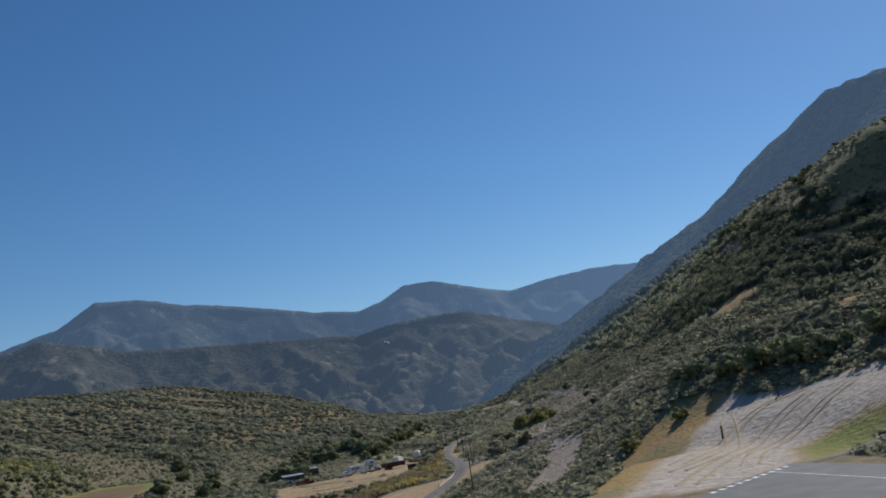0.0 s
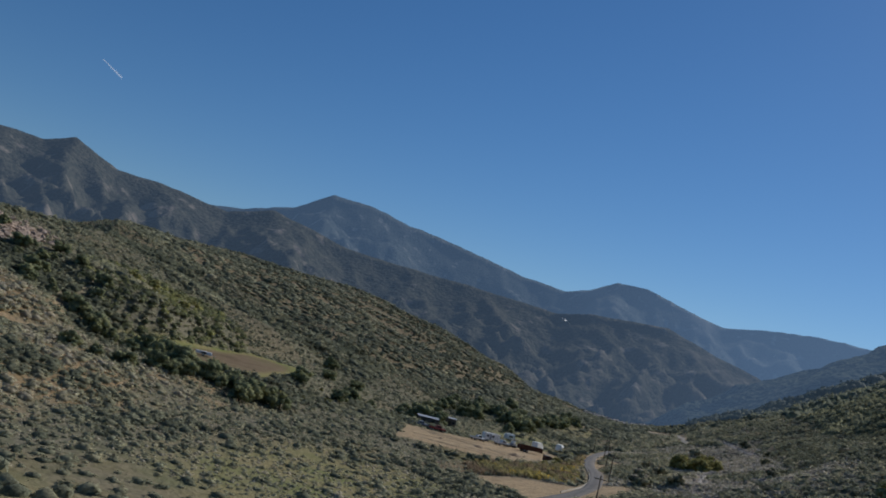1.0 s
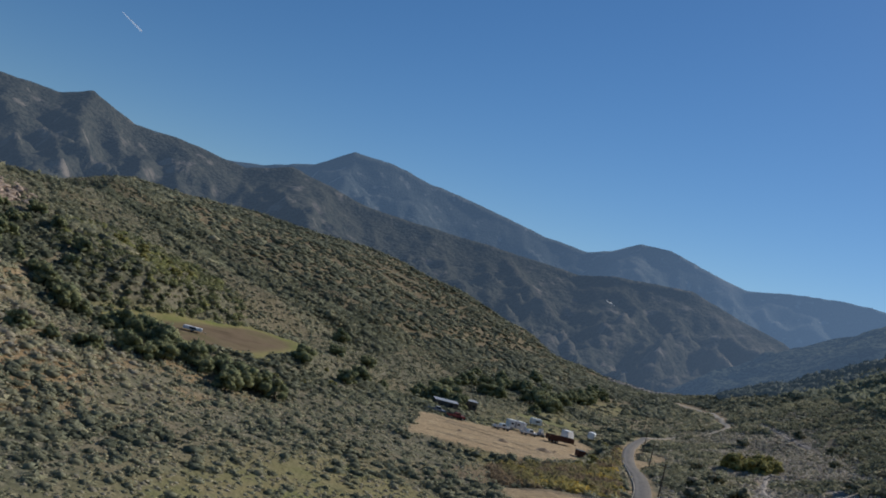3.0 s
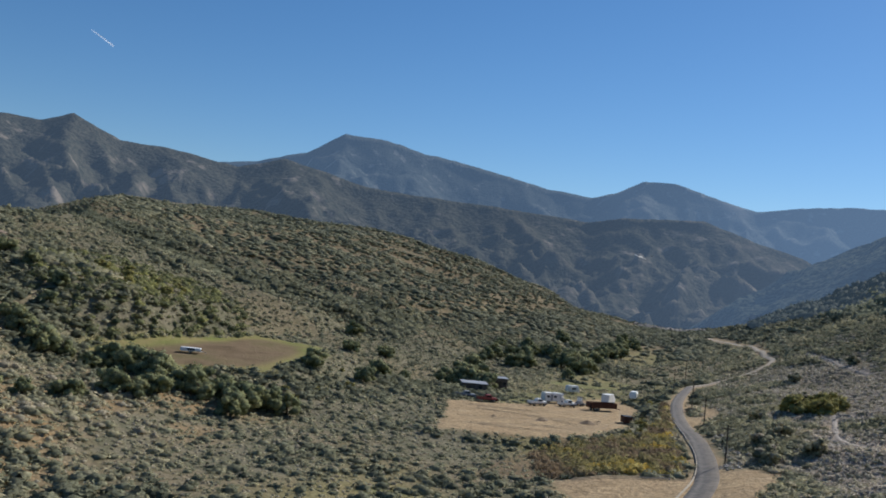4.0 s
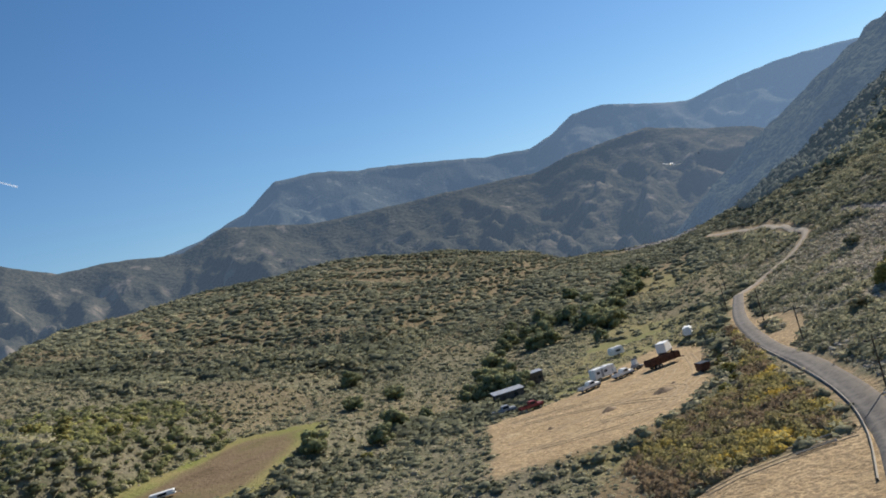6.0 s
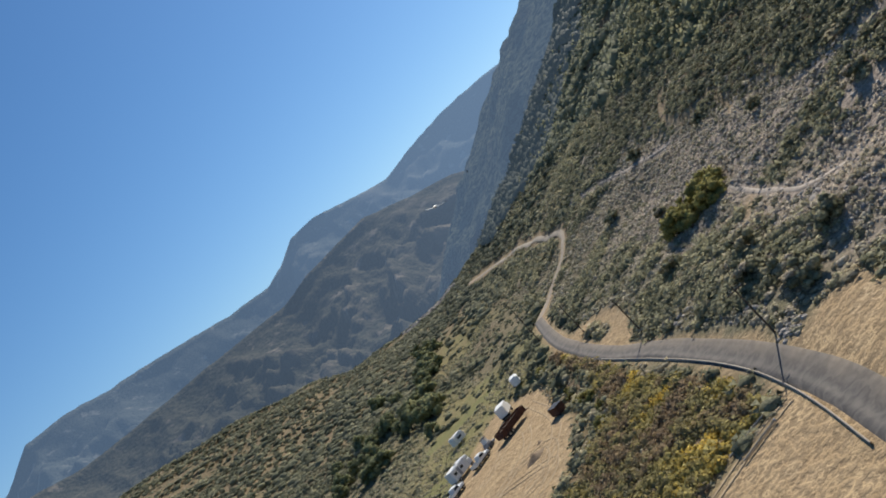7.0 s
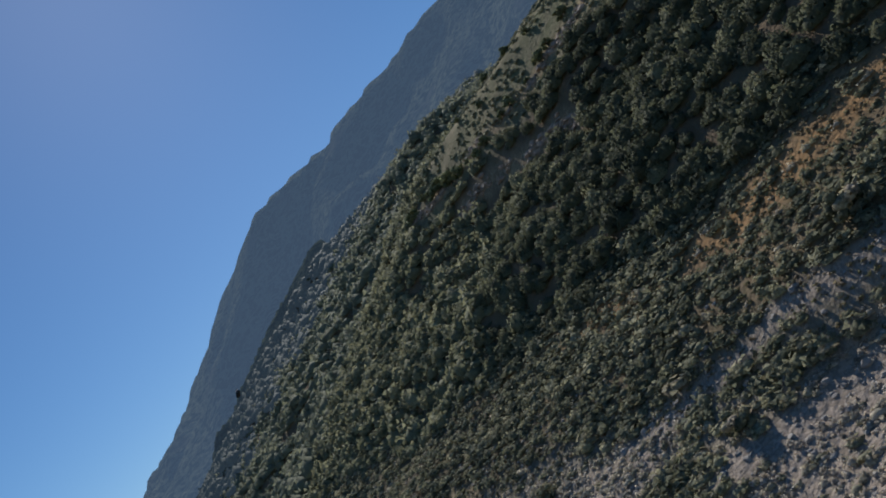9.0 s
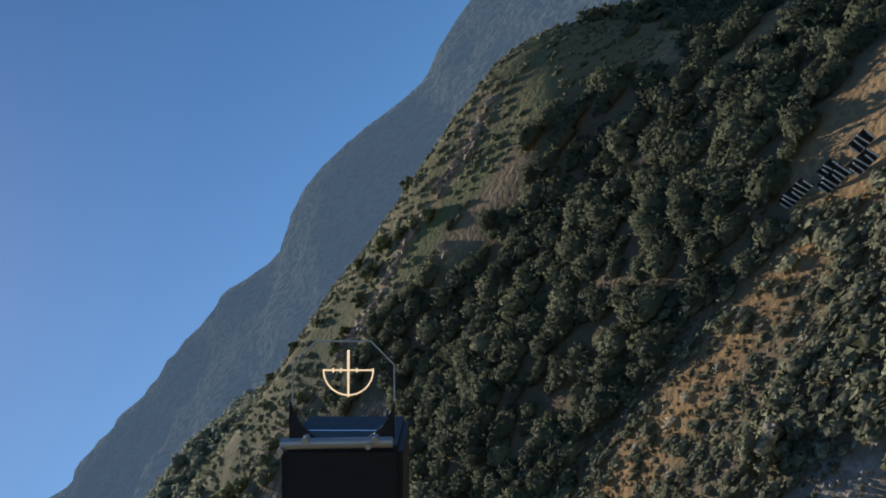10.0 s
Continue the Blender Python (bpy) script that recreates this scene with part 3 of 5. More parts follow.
def bush_shell(tufts, size, rng, rings=2, sides=7, dome=True, core=0.9):
    """A bush of radius 1: a rough rounded body with loose leafy tufts on it; corners, faces and normals."""
    lean = rng.normal(size=(9, 3))
    lean[:, 2] = np.abs(lean[:, 2]) if dome else lean[:, 2]
    lean /= np.linalg.norm(lean, axis=1)[:, None]
    swell = rng.uniform(0.6, 1.15, 9)

    def reach(d):
        return 0.62 + 0.38 * ((d @ lean.T).clip(0) ** 5 * swell).max(1) + rng.uniform(-0.03, 0.03, len(d))

    low = -0.12 if dome else -0.92
    rows = [np.array([[0, 0, 1.0]])]
    for k in range(1, rings + 1):
        h = 1 + (low - 1) * (k / rings) ** 0.9
        a = 2 * np.pi * (np.arange(sides) + 0.5 * k) / sides + rng.uniform(-0.2, 0.2, sides)
        c = math.sqrt(max(1 - h * h, 0.05))
        rows.append(np.stack([c * np.cos(a), c * np.sin(a), np.full(sides, h)], -1))
    d = np.concatenate(rows)
    body = core * d * reach(d)[:, None]
    faces = [(0, 1 + k, 1 + (k + 1) % sides) for k in range(sides)]
    for q in range(rings - 1):
        o, u = 1 + q * sides, 1 + (q + 1) * sides
        for k in range(sides):
            m = (k + 1) % sides
            faces += [(o + k, u + k, o + m), (u + k, u + m, o + m)]
    e = rng.normal(size=(tufts, 3))
    if dome:
        e[:, 2] = np.abs(e[:, 2])
    e /= np.linalg.norm(e, axis=1)[:, None]
    c = e * (reach(e) * rng.uniform(0.82, 1.12, tufts))[:, None]
    f = e + rng.normal(size=(tufts, 3)) * 0.7
    f /= np.linalg.norm(f, axis=1)[:, None]
    a = np.cross(f, rng.normal(size=(tufts, 3)))
    a /= np.linalg.norm(a, axis=1)[:, None]
    b = np.cross(f, a)
    k = size * rng.uniform(0.6, 1.3, (tufts, 3, 1))
    leaves = np.stack([c, c, c], 1) + k * np.stack([a, -0.5 * a + 0.87 * b, -0.5 * a - 0.87 * b], 1)
    tri = np.array(faces)
    flat = np.cross(body[tri[:, 1]] - body[tri[:, 0]], body[tri[:, 2]] - body[tri[:, 0]])
    lump = np.zeros_like(body)
    for q in range(3):
        np.add.at(lump, tri[:, q], flat)
    lump /= np.linalg.norm(lump, axis=1)[:, None] + 1e-9
    lump *= np.sign((lump * d).sum(1) + 1e-9)[:, None]
    normals = np.concatenate([0.4 * d + 0.6 * lump, np.repeat(e, 3, 0) * 0.9 + np.repeat(f, 3, 0) * 0.25])
    normals /= np.linalg.norm(normals, axis=-1, keepdims=True)
    faces = np.concatenate([np.array(faces), len(body) + np.arange(3 * tufts).reshape(-1, 3)])
    return np.concatenate([body, leaves.reshape(-1, 3)]), faces, normals


def scatter(name, label, category, x, y, radius, tint, mat, tufts, size, seed, squat=0.75, lift=0.0, rings=2, sides=7, core=0.9, z=None):
    """Many bushes as one object."""
    r = np.random.default_rng(seed)
    shells = [bush_shell(tufts, size, r, rings, sides, True, core) for _ in range(12)]
    pick = r.integers(0, 12, len(x))
    turn = r.uniform(0, 2 * np.pi, len(x))
    z = (ground_z(x, y) if z is None else z) + lift
    verts, norms, tints, faces, base = [], [], [], [], 0
    for n, (v, f, q) in enumerate(shells):
        i = np.flatnonzero(pick == n)
        c, s = np.cos(turn[i])[:, None], np.sin(turn[i])[:, None]
        sx, sy, sz = (radius[i] * r.uniform(0.8, 1.25, len(i)))[:, None], (radius[i] * r.uniform(0.8, 1.25, len(i)))[:, None], (radius[i] * squat * r.uniform(0.75, 1.35, len(i)))[:, None]
        vx, vy = v[None, :, 0] * sx, v[None, :, 1] * sy
        p = np.stack([vx * c - vy * s + x[i][:, None], vx * s + vy * c + y[i][:, None], v[None, :, 2] * sz + z[i][:, None]], -1)
        w = np.stack([q[None, :, 0] * c - q[None, :, 1] * s, q[None, :, 0] * s + q[None, :, 1] * c, q[None, :, 2] * np.ones_like(c)], -1)
        verts.append(p.reshape(-1, 3))
        norms.append(w.reshape(-1, 3))
        tints.append(np.clip(tint[i][:, None] + r.uniform(-0.14, 0.14, (1, v.shape[0])), 0, 1).ravel())
        faces.append((f[None] + base + v.shape[0] * np.arange(len(i))[:, None, None]).reshape(-1, 3))
        base += v.shape[0] * len(i)
    ob = new(name, mesh_of(name, np.concatenate(verts), np.concatenate(faces), mat, True, np.concatenate(norms), tint=np.concatenate(tints)))
    return tagged(ob, label, category, kind="stuff")


def sown(x0, x1, y0, y1, spacing, rng):
    """Uneven rows of places, one for each spacing by spacing metres."""
    x, y = np.meshgrid(np.arange(x0, x1, spacing), np.arange(y0, y1, spacing))
    x, y = x.ravel(), y.ravel()
    return x + rng.uniform(-0.6, 0.6, len(x)) * spacing, y + rng.uniform(-0.6, 0.6, len(y)) * spacing


def cleared(x, y, margin=1.0):
    """True where nothing grows: roads, yards and pads."""
    gone = line_distance(x, y, ROAD_LINE) < np.interp(y, [225, 250, 280, 300], [3.3, 2.9, 2.7, 2.5]) + 0.8 * margin
    gone |= line_distance(x, y, TRACK_LINE) < 2.2 + margin
    for line in TRAIL_LINES:
        gone |= line_distance(x, y, line) < 1.0 + margin * 0.4
    for poly in (YARD, PAD, BANK, LOOP, LOT, BENCH, FIELD):
        gone |= inside(x, y, poly, 0.5 + margin) > 0.5
    gone &= inside(x, y, ISLAND, 0.3) < 0.5
    for line, wide in WASH_LINES:
        gone |= line_distance(x, y, line) < wide + ((0.9 if wide == 0.7 else 0.4) if margin > 0.2 else -0.1)
    gone |= inside(x, y, PATCH, 1) > 0.5
    gone |= inside(x, y, AIRFIELD, 3) > 0.5
    for poly in (LAWN, VERGE):
        gone |= inside(x, y, poly, 1) > 0.5
    return gone


OAK_LEAF = leaf_material("oak_leaves", [(0.115, 0.125, 0.08), (0.18, 0.188, 0.115), (0.26, 0.262, 0.16), (0.35, 0.345, 0.215)], None, 0.14)
# blue haze put on the farthest wood as leaf emission
HAZE_LIT_LEAF = leaf_material("haze_lit_leaves", [(0.045, 0.055, 0.042), (0.055, 0.065, 0.048), (0.065, 0.076, 0.055)], (0.026, 0.038, 0.052), 0.05)
# paler than the oak leaves, brightening by haze put into the colour
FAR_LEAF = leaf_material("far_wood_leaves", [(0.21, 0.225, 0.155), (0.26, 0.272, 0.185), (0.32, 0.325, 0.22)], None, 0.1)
THICKET_LEAF = leaf_material("thicket_leaves", [(0.27, 0.20, 0.13), (0.29, 0.26, 0.13), (0.40, 0.34, 0.125), (0.60, 0.43, 0.09)])
GREEN_LEAF = leaf_material("fresh_green_leaves", [(0.12, 0.135, 0.075), (0.19, 0.20, 0.10), (0.28, 0.28, 0.12), (0.38, 0.37, 0.13)])
DRY_LEAF = leaf_material("dry_shrub_leaves", [(0.16, 0.12, 0.075), (0.22, 0.19, 0.12), (0.20, 0.195, 0.10), (0.30, 0.25, 0.17)])
GREY_LEAF = leaf_material("grey_sage_leaves", [(0.31, 0.275, 0.215), (0.47, 0.415, 0.335), (0.58, 0.515, 0.425), (0.43, 0.40, 0.29)])
HILL_LEAF = leaf_material("hill_chaparral_leaves", [(0.135, 0.145, 0.098), (0.215, 0.22, 0.145), (0.295, 0.29, 0.19), (0.385, 0.355, 0.225), (0.45, 0.395, 0.29)])
SAGE = leaf_material("sage_leaves", [(0.26, 0.25, 0.165), (0.37, 0.345, 0.245), (0.47, 0.425, 0.32), (0.55, 0.49, 0.39)])

# scrub on the near slope beside the road
x, y = sown(-10, 250, 80, 640, 1.4, rng)
s = across(x, y)
keep = (s > 44) & (s < wood_edge(x, y) + 3)
x, y, s = x[keep], y[keep], s[keep]
patchy = fbm(x, y, 16, 3, 77)
green = ramp(patchy, 0.42, 0.6) * (1 - 0.9 * stony_at(x, y))
band = (np.abs(s - 115.5 + 10 * (fbm(x, y, 25, 2, 33) - 0.5)) < 2.6) & (y < 325)
loose = stony_at(x, y)
keep = (rng.uniform(size=len(x)) < 0.85 + 0.15 * green - 0.25 * loose - 0.5 * band) & ((y < 430) | (rng.uniform(size=len(x)) < 0.45)) & ~cleared(x, y, 0.4)
x, y, s, green, patchy, loose = x[keep], y[keep], s[keep], green[keep], patchy[keep], loose[keep]
grey = rng.uniform(size=len(x)) < (0.15 + 0.8 * (1 - green)) * ramp(y, 170, 215) * (0.2 + 0.8 * ramp(99 - s, 0, 8)) + 0.6 * loose
r = rng.uniform(0.55, 1.2, len(x))
scatter("sage_scrub", "low grey sage bushes on a stony slope", "bush", x[grey], y[grey], r[grey], rng.uniform(0, 1, grey.sum()), SAGE, 10, 0.27, 3, squat=0.6, core=0.75)
g = ~grey
r = rng.uniform(0.75, 1.75, len(x)) * (0.9 + 0.4 * green) * np.where(y > 430, 1.45, 1.0)
scatter("slope_scrub", "olive green chaparral bushes on the slope above the road", "bush", x[g], y[g], r[g], np.clip(rng.normal(0.37, 0.2, g.sum()) - 0.22 * ramp(s[g], 90, 100) * (1 - ramp(y[g], 320, 380)) + 0.15 * (patchy[g] - 0.5), 0, 1), CHAPARRAL, 24, 0.23, 4, squat=0.62, core=0.72)

x, y = sown(55, 150, 195, 410, 0.95, rng)
keep = (stony_at(x, y) + rng.uniform(-0.15, 0.15, len(x)) > 0.3) & (rng.uniform(size=len(x)) < 0.8) & ~cleared(x, y, 0.0)
x, y = x[keep], y[keep]
scatter("grey_sage", "carpet of small twiggy grey sage clumps on scree", "bush", x, y, rng.uniform(0.3, 0.72, len(x)), np.clip(rng.normal(0.5, 0.25, len(x)), 0, 1), GREY_LEAF, 8, 0.36, 28, squat=0.75, rings=1, sides=6)

# undergrowth on the brown upper part of the slope
x, y = sown(70, 150, 200, 345, 0.95, rng)
s = across(x, y)
keep = (s > 93) & (s < 123) & (fbm(x, y, 5, 2, 45) > 0.27 + 0.1 * (np.abs(s - 115.5 + 10 * (fbm(x, y, 25, 2, 33) - 0.5)) < 3)) & (inside(x, y, BENCH, 0.5) < 0.5)
x, y = x[keep], y[keep]
scatter("slope_undergrowth", "small dry grey-brown shrubs on reddish soil", "undergrowth", x, y, rng.uniform(0.22, 0.55, len(x)), rng.uniform(0, 1, len(x)), DRY_LEAF, 6, 0.4, 27, squat=0.7, rings=1, sides=6)

# scrub of the valley floor and the hill across it
x, y = sown(-340, 190, 150, 520, 2.35, rng)
s = across(x, y)
keep = (s < 44) & (s > -275) & ~cleared(x, y, 0.8) & (inside(x, y, THICKET, 1.0) < 0.5)
x, y, s = x[keep], y[keep], s[keep]
patchy = fbm(x, y, 35, 3, 87)
thick = 0.72 + 0.26 * ramp(patchy, 0.36, 0.55) - (0.45 + 0.1 * (y > 345)) * ramp(-np.abs(s - 12), -30, -12)
keep = rng.uniform(size=len(x)) < thick
x, y, s, patchy = x[keep], y[keep], s[keep], patchy[keep]
r = rng.choice([0.75, 1.0, 1.0, 1.35], len(x)) * rng.uniform(0.9, 2.1, len(x)) * (0.8 + 0.95 * ramp(patchy, 0.42, 0.62))
t = np.clip(rng.normal(0.27, 0.2, len(x)) - 0.5 * (patchy - 0.5) + 0.45 * np.exp(-((x + 90) ** 2 + (y - 355) ** 2) / 500) + 0.5 * ramp(s, 18, 28) * (y < 345) * ramp(fbm(x, y, 10, 2, 14), 0.4, 0.6), 0, 1)
dark = (1 - ramp(gully_at(x, y), 0.42, 0.66)) * ramp(-s, 50, 90)
r = np.where(y < 330, np.minimum(r, 2.3), r)
r, t = r * (0.92 + 0.45 * dark), np.clip(t - 0.22 * dark + 0.08 * ramp(-s, 50, 90) + 0.6 * ramp(-y, -300, -265) * ramp(-s, 28, 45) * ramp(fbm(x, y, 18, 2, 101), 0.3, 0.5), 0, 1)
scatter("valley_scrub", "mixed green and straw-coloured chaparral on the valley hillside", "bush", x, y, r, t, HILL_LEAF, 10, 0.28, 5, squat=0.55, core=0.78, sides=6)
x, y = sown(-125, -40, 300, 400, 2.5, rng)
keep = (((x + 84) / 34) ** 2 + ((y - 350) / 42) ** 2 + 0.9 * (fbm(x, y, 20, 2, 102) - 0.5) < 1) & ~cleared(x, y, 0.3) & (rng.uniform(size=len(x)) < 0.8)
x, y = x[keep], y[keep]
scatter("field_edge_scrub", "fresh olive and yellow-green bushes on the slope above the field", "bush", x, y, rng.uniform(0.9, 2.3, len(x)), np.clip(rng.normal(0.3, 0.2, len(x)) + 0.4 * np.exp(-((x + 90) ** 2 + (y - 355) ** 2) / 300), 0, 1), GREEN_LEAF, 26, 0.22, 7, squat=0.7, core=0.78)
x, y = sown(20, 66, 238, 352, 1.15, rng)
keep = (inside(x, y, THICKET, 1.0) > 0.5) & ~cleared(x, y, 0.0)
x, y = x[keep], y[keep]
scatter("roadside_thicket", "dense yellow, olive and rust-brown thicket between road and yard", "thicket", x, y, rng.uniform(0.7, 1.5, len(x)), np.clip(fbm(x, y, 7, 2, 19) * 2.0 - 0.92 + 0.65 * ramp(-y, -272, -258) * ramp(x, 26, 36) + 0.4 * (line_distance(x, y, np.array([(36, 287), (46, 300), (52, 320)], float)) < 3) + rng.normal(0, 0.15, len(x)), 0, 1), THICKET_LEAF, 26, 0.22, 25, squat=0.8, core=0.75)
x, y = sown(-230, 60, -80, 150, 4.6, rng)
s = across(x, y)
keep = (s < 44) & ~cleared(x, y, 1.5) & (inside(x, y, AIRFIELD, 14) < 0.3)
x, y = x[keep], y[keep]
scatter("lower_valley_scrub", "scattered chaparral bushes on the lower valley floor", "bush", x, y, rng.uniform(0.9, 2.4, len(x)), np.clip(rng.normal(0.42, 0.2, len(x)), 0, 1), HILL_LEAF, 8, 0.28, 35, squat=0.6, sides=6)
x, y = sown(-170, 70, 170, 430, 1.45, rng)
s = across(x, y)
keep = (s < 46) & (s > -190) & (fbm(x, y, 9, 2, 88) > 0.2) & ~cleared(x, y, 0.2) & ~((y > 350) & (np.abs(s - 10) < 16) & (fbm(x, y, 12, 2, 93) > 0.52))
x, y = x[keep], y[keep]
scatter("low_brush", "low straw and olive undergrowth between the bushes", "undergrowth", x, y, rng.uniform(0.35, 0.85, len(x)), np.clip(rng.normal(0.72, 0.22, len(x)), 0, 1), HILL_LEAF, 4, 0.4, 15, squat=0.5, rings=1)
x, y = sown(-330, 150, 300, 560, 2.3, rng)
s = across(x, y)
keep = (s < 30) & (s > -330) & ((y > 430) | (x < -165) | (s < -180)) & (fbm(x, y, 11, 2, 89) > 0.36) & ~cleared(x, y, 0.2) & ((np.abs(s - 12) > 18) | (fbm(x, y, 16, 2, 92) > 0.52))
x, y = x[keep], y[keep]
scatter("hill_brush", "low grey-green undergrowth covering the hill across the valley", "undergrowth", x, y, rng.uniform(0.6, 1.4, len(x)), np.clip(rng.normal(0.42, 0.2, len(x)), 0, 1), HILL_LEAF, 3, 0.42, 16, squat=0.5, rings=1)
x, y = sown(-460, 400, 520, 1080, 4.4, rng)
s = across(x, y)
keep = (s < np.where(y > 640, 300, 112)) & (s > -400) & ~((x > 172) & (x < 245) & (y > 912) & (y < 962)) & (rng.uniform(size=len(x)) < 0.82 + 0.18 * ramp(fbm(x, y, 60, 3, 97), 0.38, 0.55)) & (line_distance(x, y, TRACK_LINE) > 5) & ((np.abs(s - 12) > 16) | (y > 660) | (rng.uniform(size=len(x)) < 0.2))
x, y = x[keep], y[keep]
scatter("hill_scrub", "dense chaparral on the far hillside", "bush", x, y, rng.uniform(1.8, 4.4, len(x)), np.clip(rng.normal(0.24, 0.2, len(x)) + 0.5 * (fbm(x, y, 50, 2, 98) - 0.5), 0, 1), HILL_LEAF, 3, 0.34, 6, squat=0.5, sides=5)

# wood on the upper slope
x, y = sown(60, 420, 130, 480, 2.6, rng)
s = across(x, y)
keep = (s > wood_edge(x, y) + 30 * ramp(-y, -150, -110)) & (s < 280) & (y < 415) & (rng.uniform(size=len(x)) > 1.2 * open_at(x, y))
for poly in SCARS:
    keep &= inside(x, y, poly, 2.0) < 0.4
keep &= (inside(x, y, BENCH, 2.5) < 0.3) & (line_distance(x - 0.8, y - 0.8, CREST_LINE) > 3.0) & (line_distance(x - 0.8, y - 0.8, LEDGE_LINE) > 2.9) & (line_distance(x - 0.8, y - 0.8, STEP_LINE) > 2.8)
x, y, s = x[keep], y[keep], s[keep]
# tint rises up the valley: sunlit haze over the wood painted as leaf colour
t = np.clip(rng.normal(0.2, 0.2, len(x)) + 0.6 * ramp(y, 270, 350), 0, 1)
k = (y < 318) & (s < 190) & (y > 185)
scatter("hillside_wood", "dark evergreen oak wood on the steep upper slope", "wood", x[k], y[k], rng.uniform(1.4, 2.9, k.sum()), t[k], OAK_LEAF, 230, 0.115, 8, squat=1.0, lift=-0.2, rings=4, sides=9, core=0.84)
k = ~k
scatter("upper_wood", "evergreen oak wood farther up the valley side", "wood", x[k], y[k], rng.uniform(1.5, 3.2, k.sum()), t[k], OAK_LEAF, 36, 0.23, 9, squat=0.95, lift=-0.2, rings=3, sides=7, core=0.86)

x, y = sown(95, 330, -80, 132, 5.6, rng)
scatter("lower_wood", "evergreen oak wood above the model airfield", "wood", x, y, rng.uniform(2.2, 4.2, len(x)), np.clip(rng.normal(0.4, 0.25, len(x)), 0, 1), OAK_LEAF, 14, 0.28, 36, squat=0.9, core=0.9)
x, y = sown(140, 300, 195, 365, 1.7, rng)
s = across(x, y)
keep = (open_at(x, y) > 0.5) & (s < 250) & (fbm(x, y, 9, 3, 71) > 0.34) & (rng.uniform(size=len(x)) < 0.85)
x, y = x[keep], y[keep]
scatter("shoulder_scrub", "low grey-green scrub on the open mountain shoulder", "bush", x, y, rng.uniform(0.35, 1.2, len(x)), rng.uniform(0, 0.5, len(x)), CHAPARRAL, 7, 0.28, 26, squat=0.6, core=0.8)
x, y = sown(130, 760, 400, 900, 4.0, rng)
s = across(x, y)
keep = (s > wood_edge(x, y)) & (s < 440) & ((y > 415) | (s > 280))
x, y, s = x[keep], y[keep], s[keep]
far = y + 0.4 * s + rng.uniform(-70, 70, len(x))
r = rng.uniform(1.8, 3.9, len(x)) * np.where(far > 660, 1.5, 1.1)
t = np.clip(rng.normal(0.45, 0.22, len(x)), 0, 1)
# the farthest trees take the leaves with haze painted in
for lo, hi, leaf, name, tufts in ((0, 660, FAR_LEAF, "far_wood", 14), (660, 2000, HAZE_LIT_LEAF, "backdrop_dim_wood", 5)):
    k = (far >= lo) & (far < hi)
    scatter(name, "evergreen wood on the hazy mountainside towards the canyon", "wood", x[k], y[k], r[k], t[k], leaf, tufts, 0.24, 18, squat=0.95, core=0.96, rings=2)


# ---- strips ----
def strip(name, line, half, mat, label, category, lift=0.16, cols=7, width_noise=0.0, follow=0.35):
    """A surface laid along a line, bending with the ground, with low edges."""
    line = np.asarray(line)[:, :2]
    way = np.gradient(line, axis=0)
    way /= np.linalg.norm(way, axis=1)[:, None]
    side = np.stack([way[:, 1], -way[:, 0]], -1)
    u = np.linspace(-1, 1, cols)
    w = half * np.ones(len(line)) * (1 + width_noise * (fbm(line[:, 0], line[:, 1], 5, 2, 15) - 0.5))
    X = line[:, 0:1] + side[:, 0:1] * u * w[:, None]
    Y = line[:, 1:2] + side[:, 1:2] * u * w[:, None]
    mid = ground_z(line[:, 0], line[:, 1])
    for _ in range(4):
        mid[1:-1] = 0.25 * mid[:-2] + 0.5 * mid[1:-1] + 0.25 * mid[2:]
    Z = follow * ground_z(X, Y) + (1 - follow) * mid[:, None] + lift
    Z[:, 0] -= 0.5
    Z[:, -1] -= 0.5
    along = np.repeat(np.cumsum(np.r_[0, np.hypot(*np.diff(line, axis=0).T)])[:, None], cols, 1)
    me = mesh_of(name, np.stack([X, Y, Z], -1).reshape(-1, 3), grid_faces(len(line), cols)[:, ::-1], mat, True, None,
        across=(u[None, :] * np.ones((len(line), 1))).ravel(), along=along.ravel())
    return tagged(new(name, me), label, category, kind="structure")


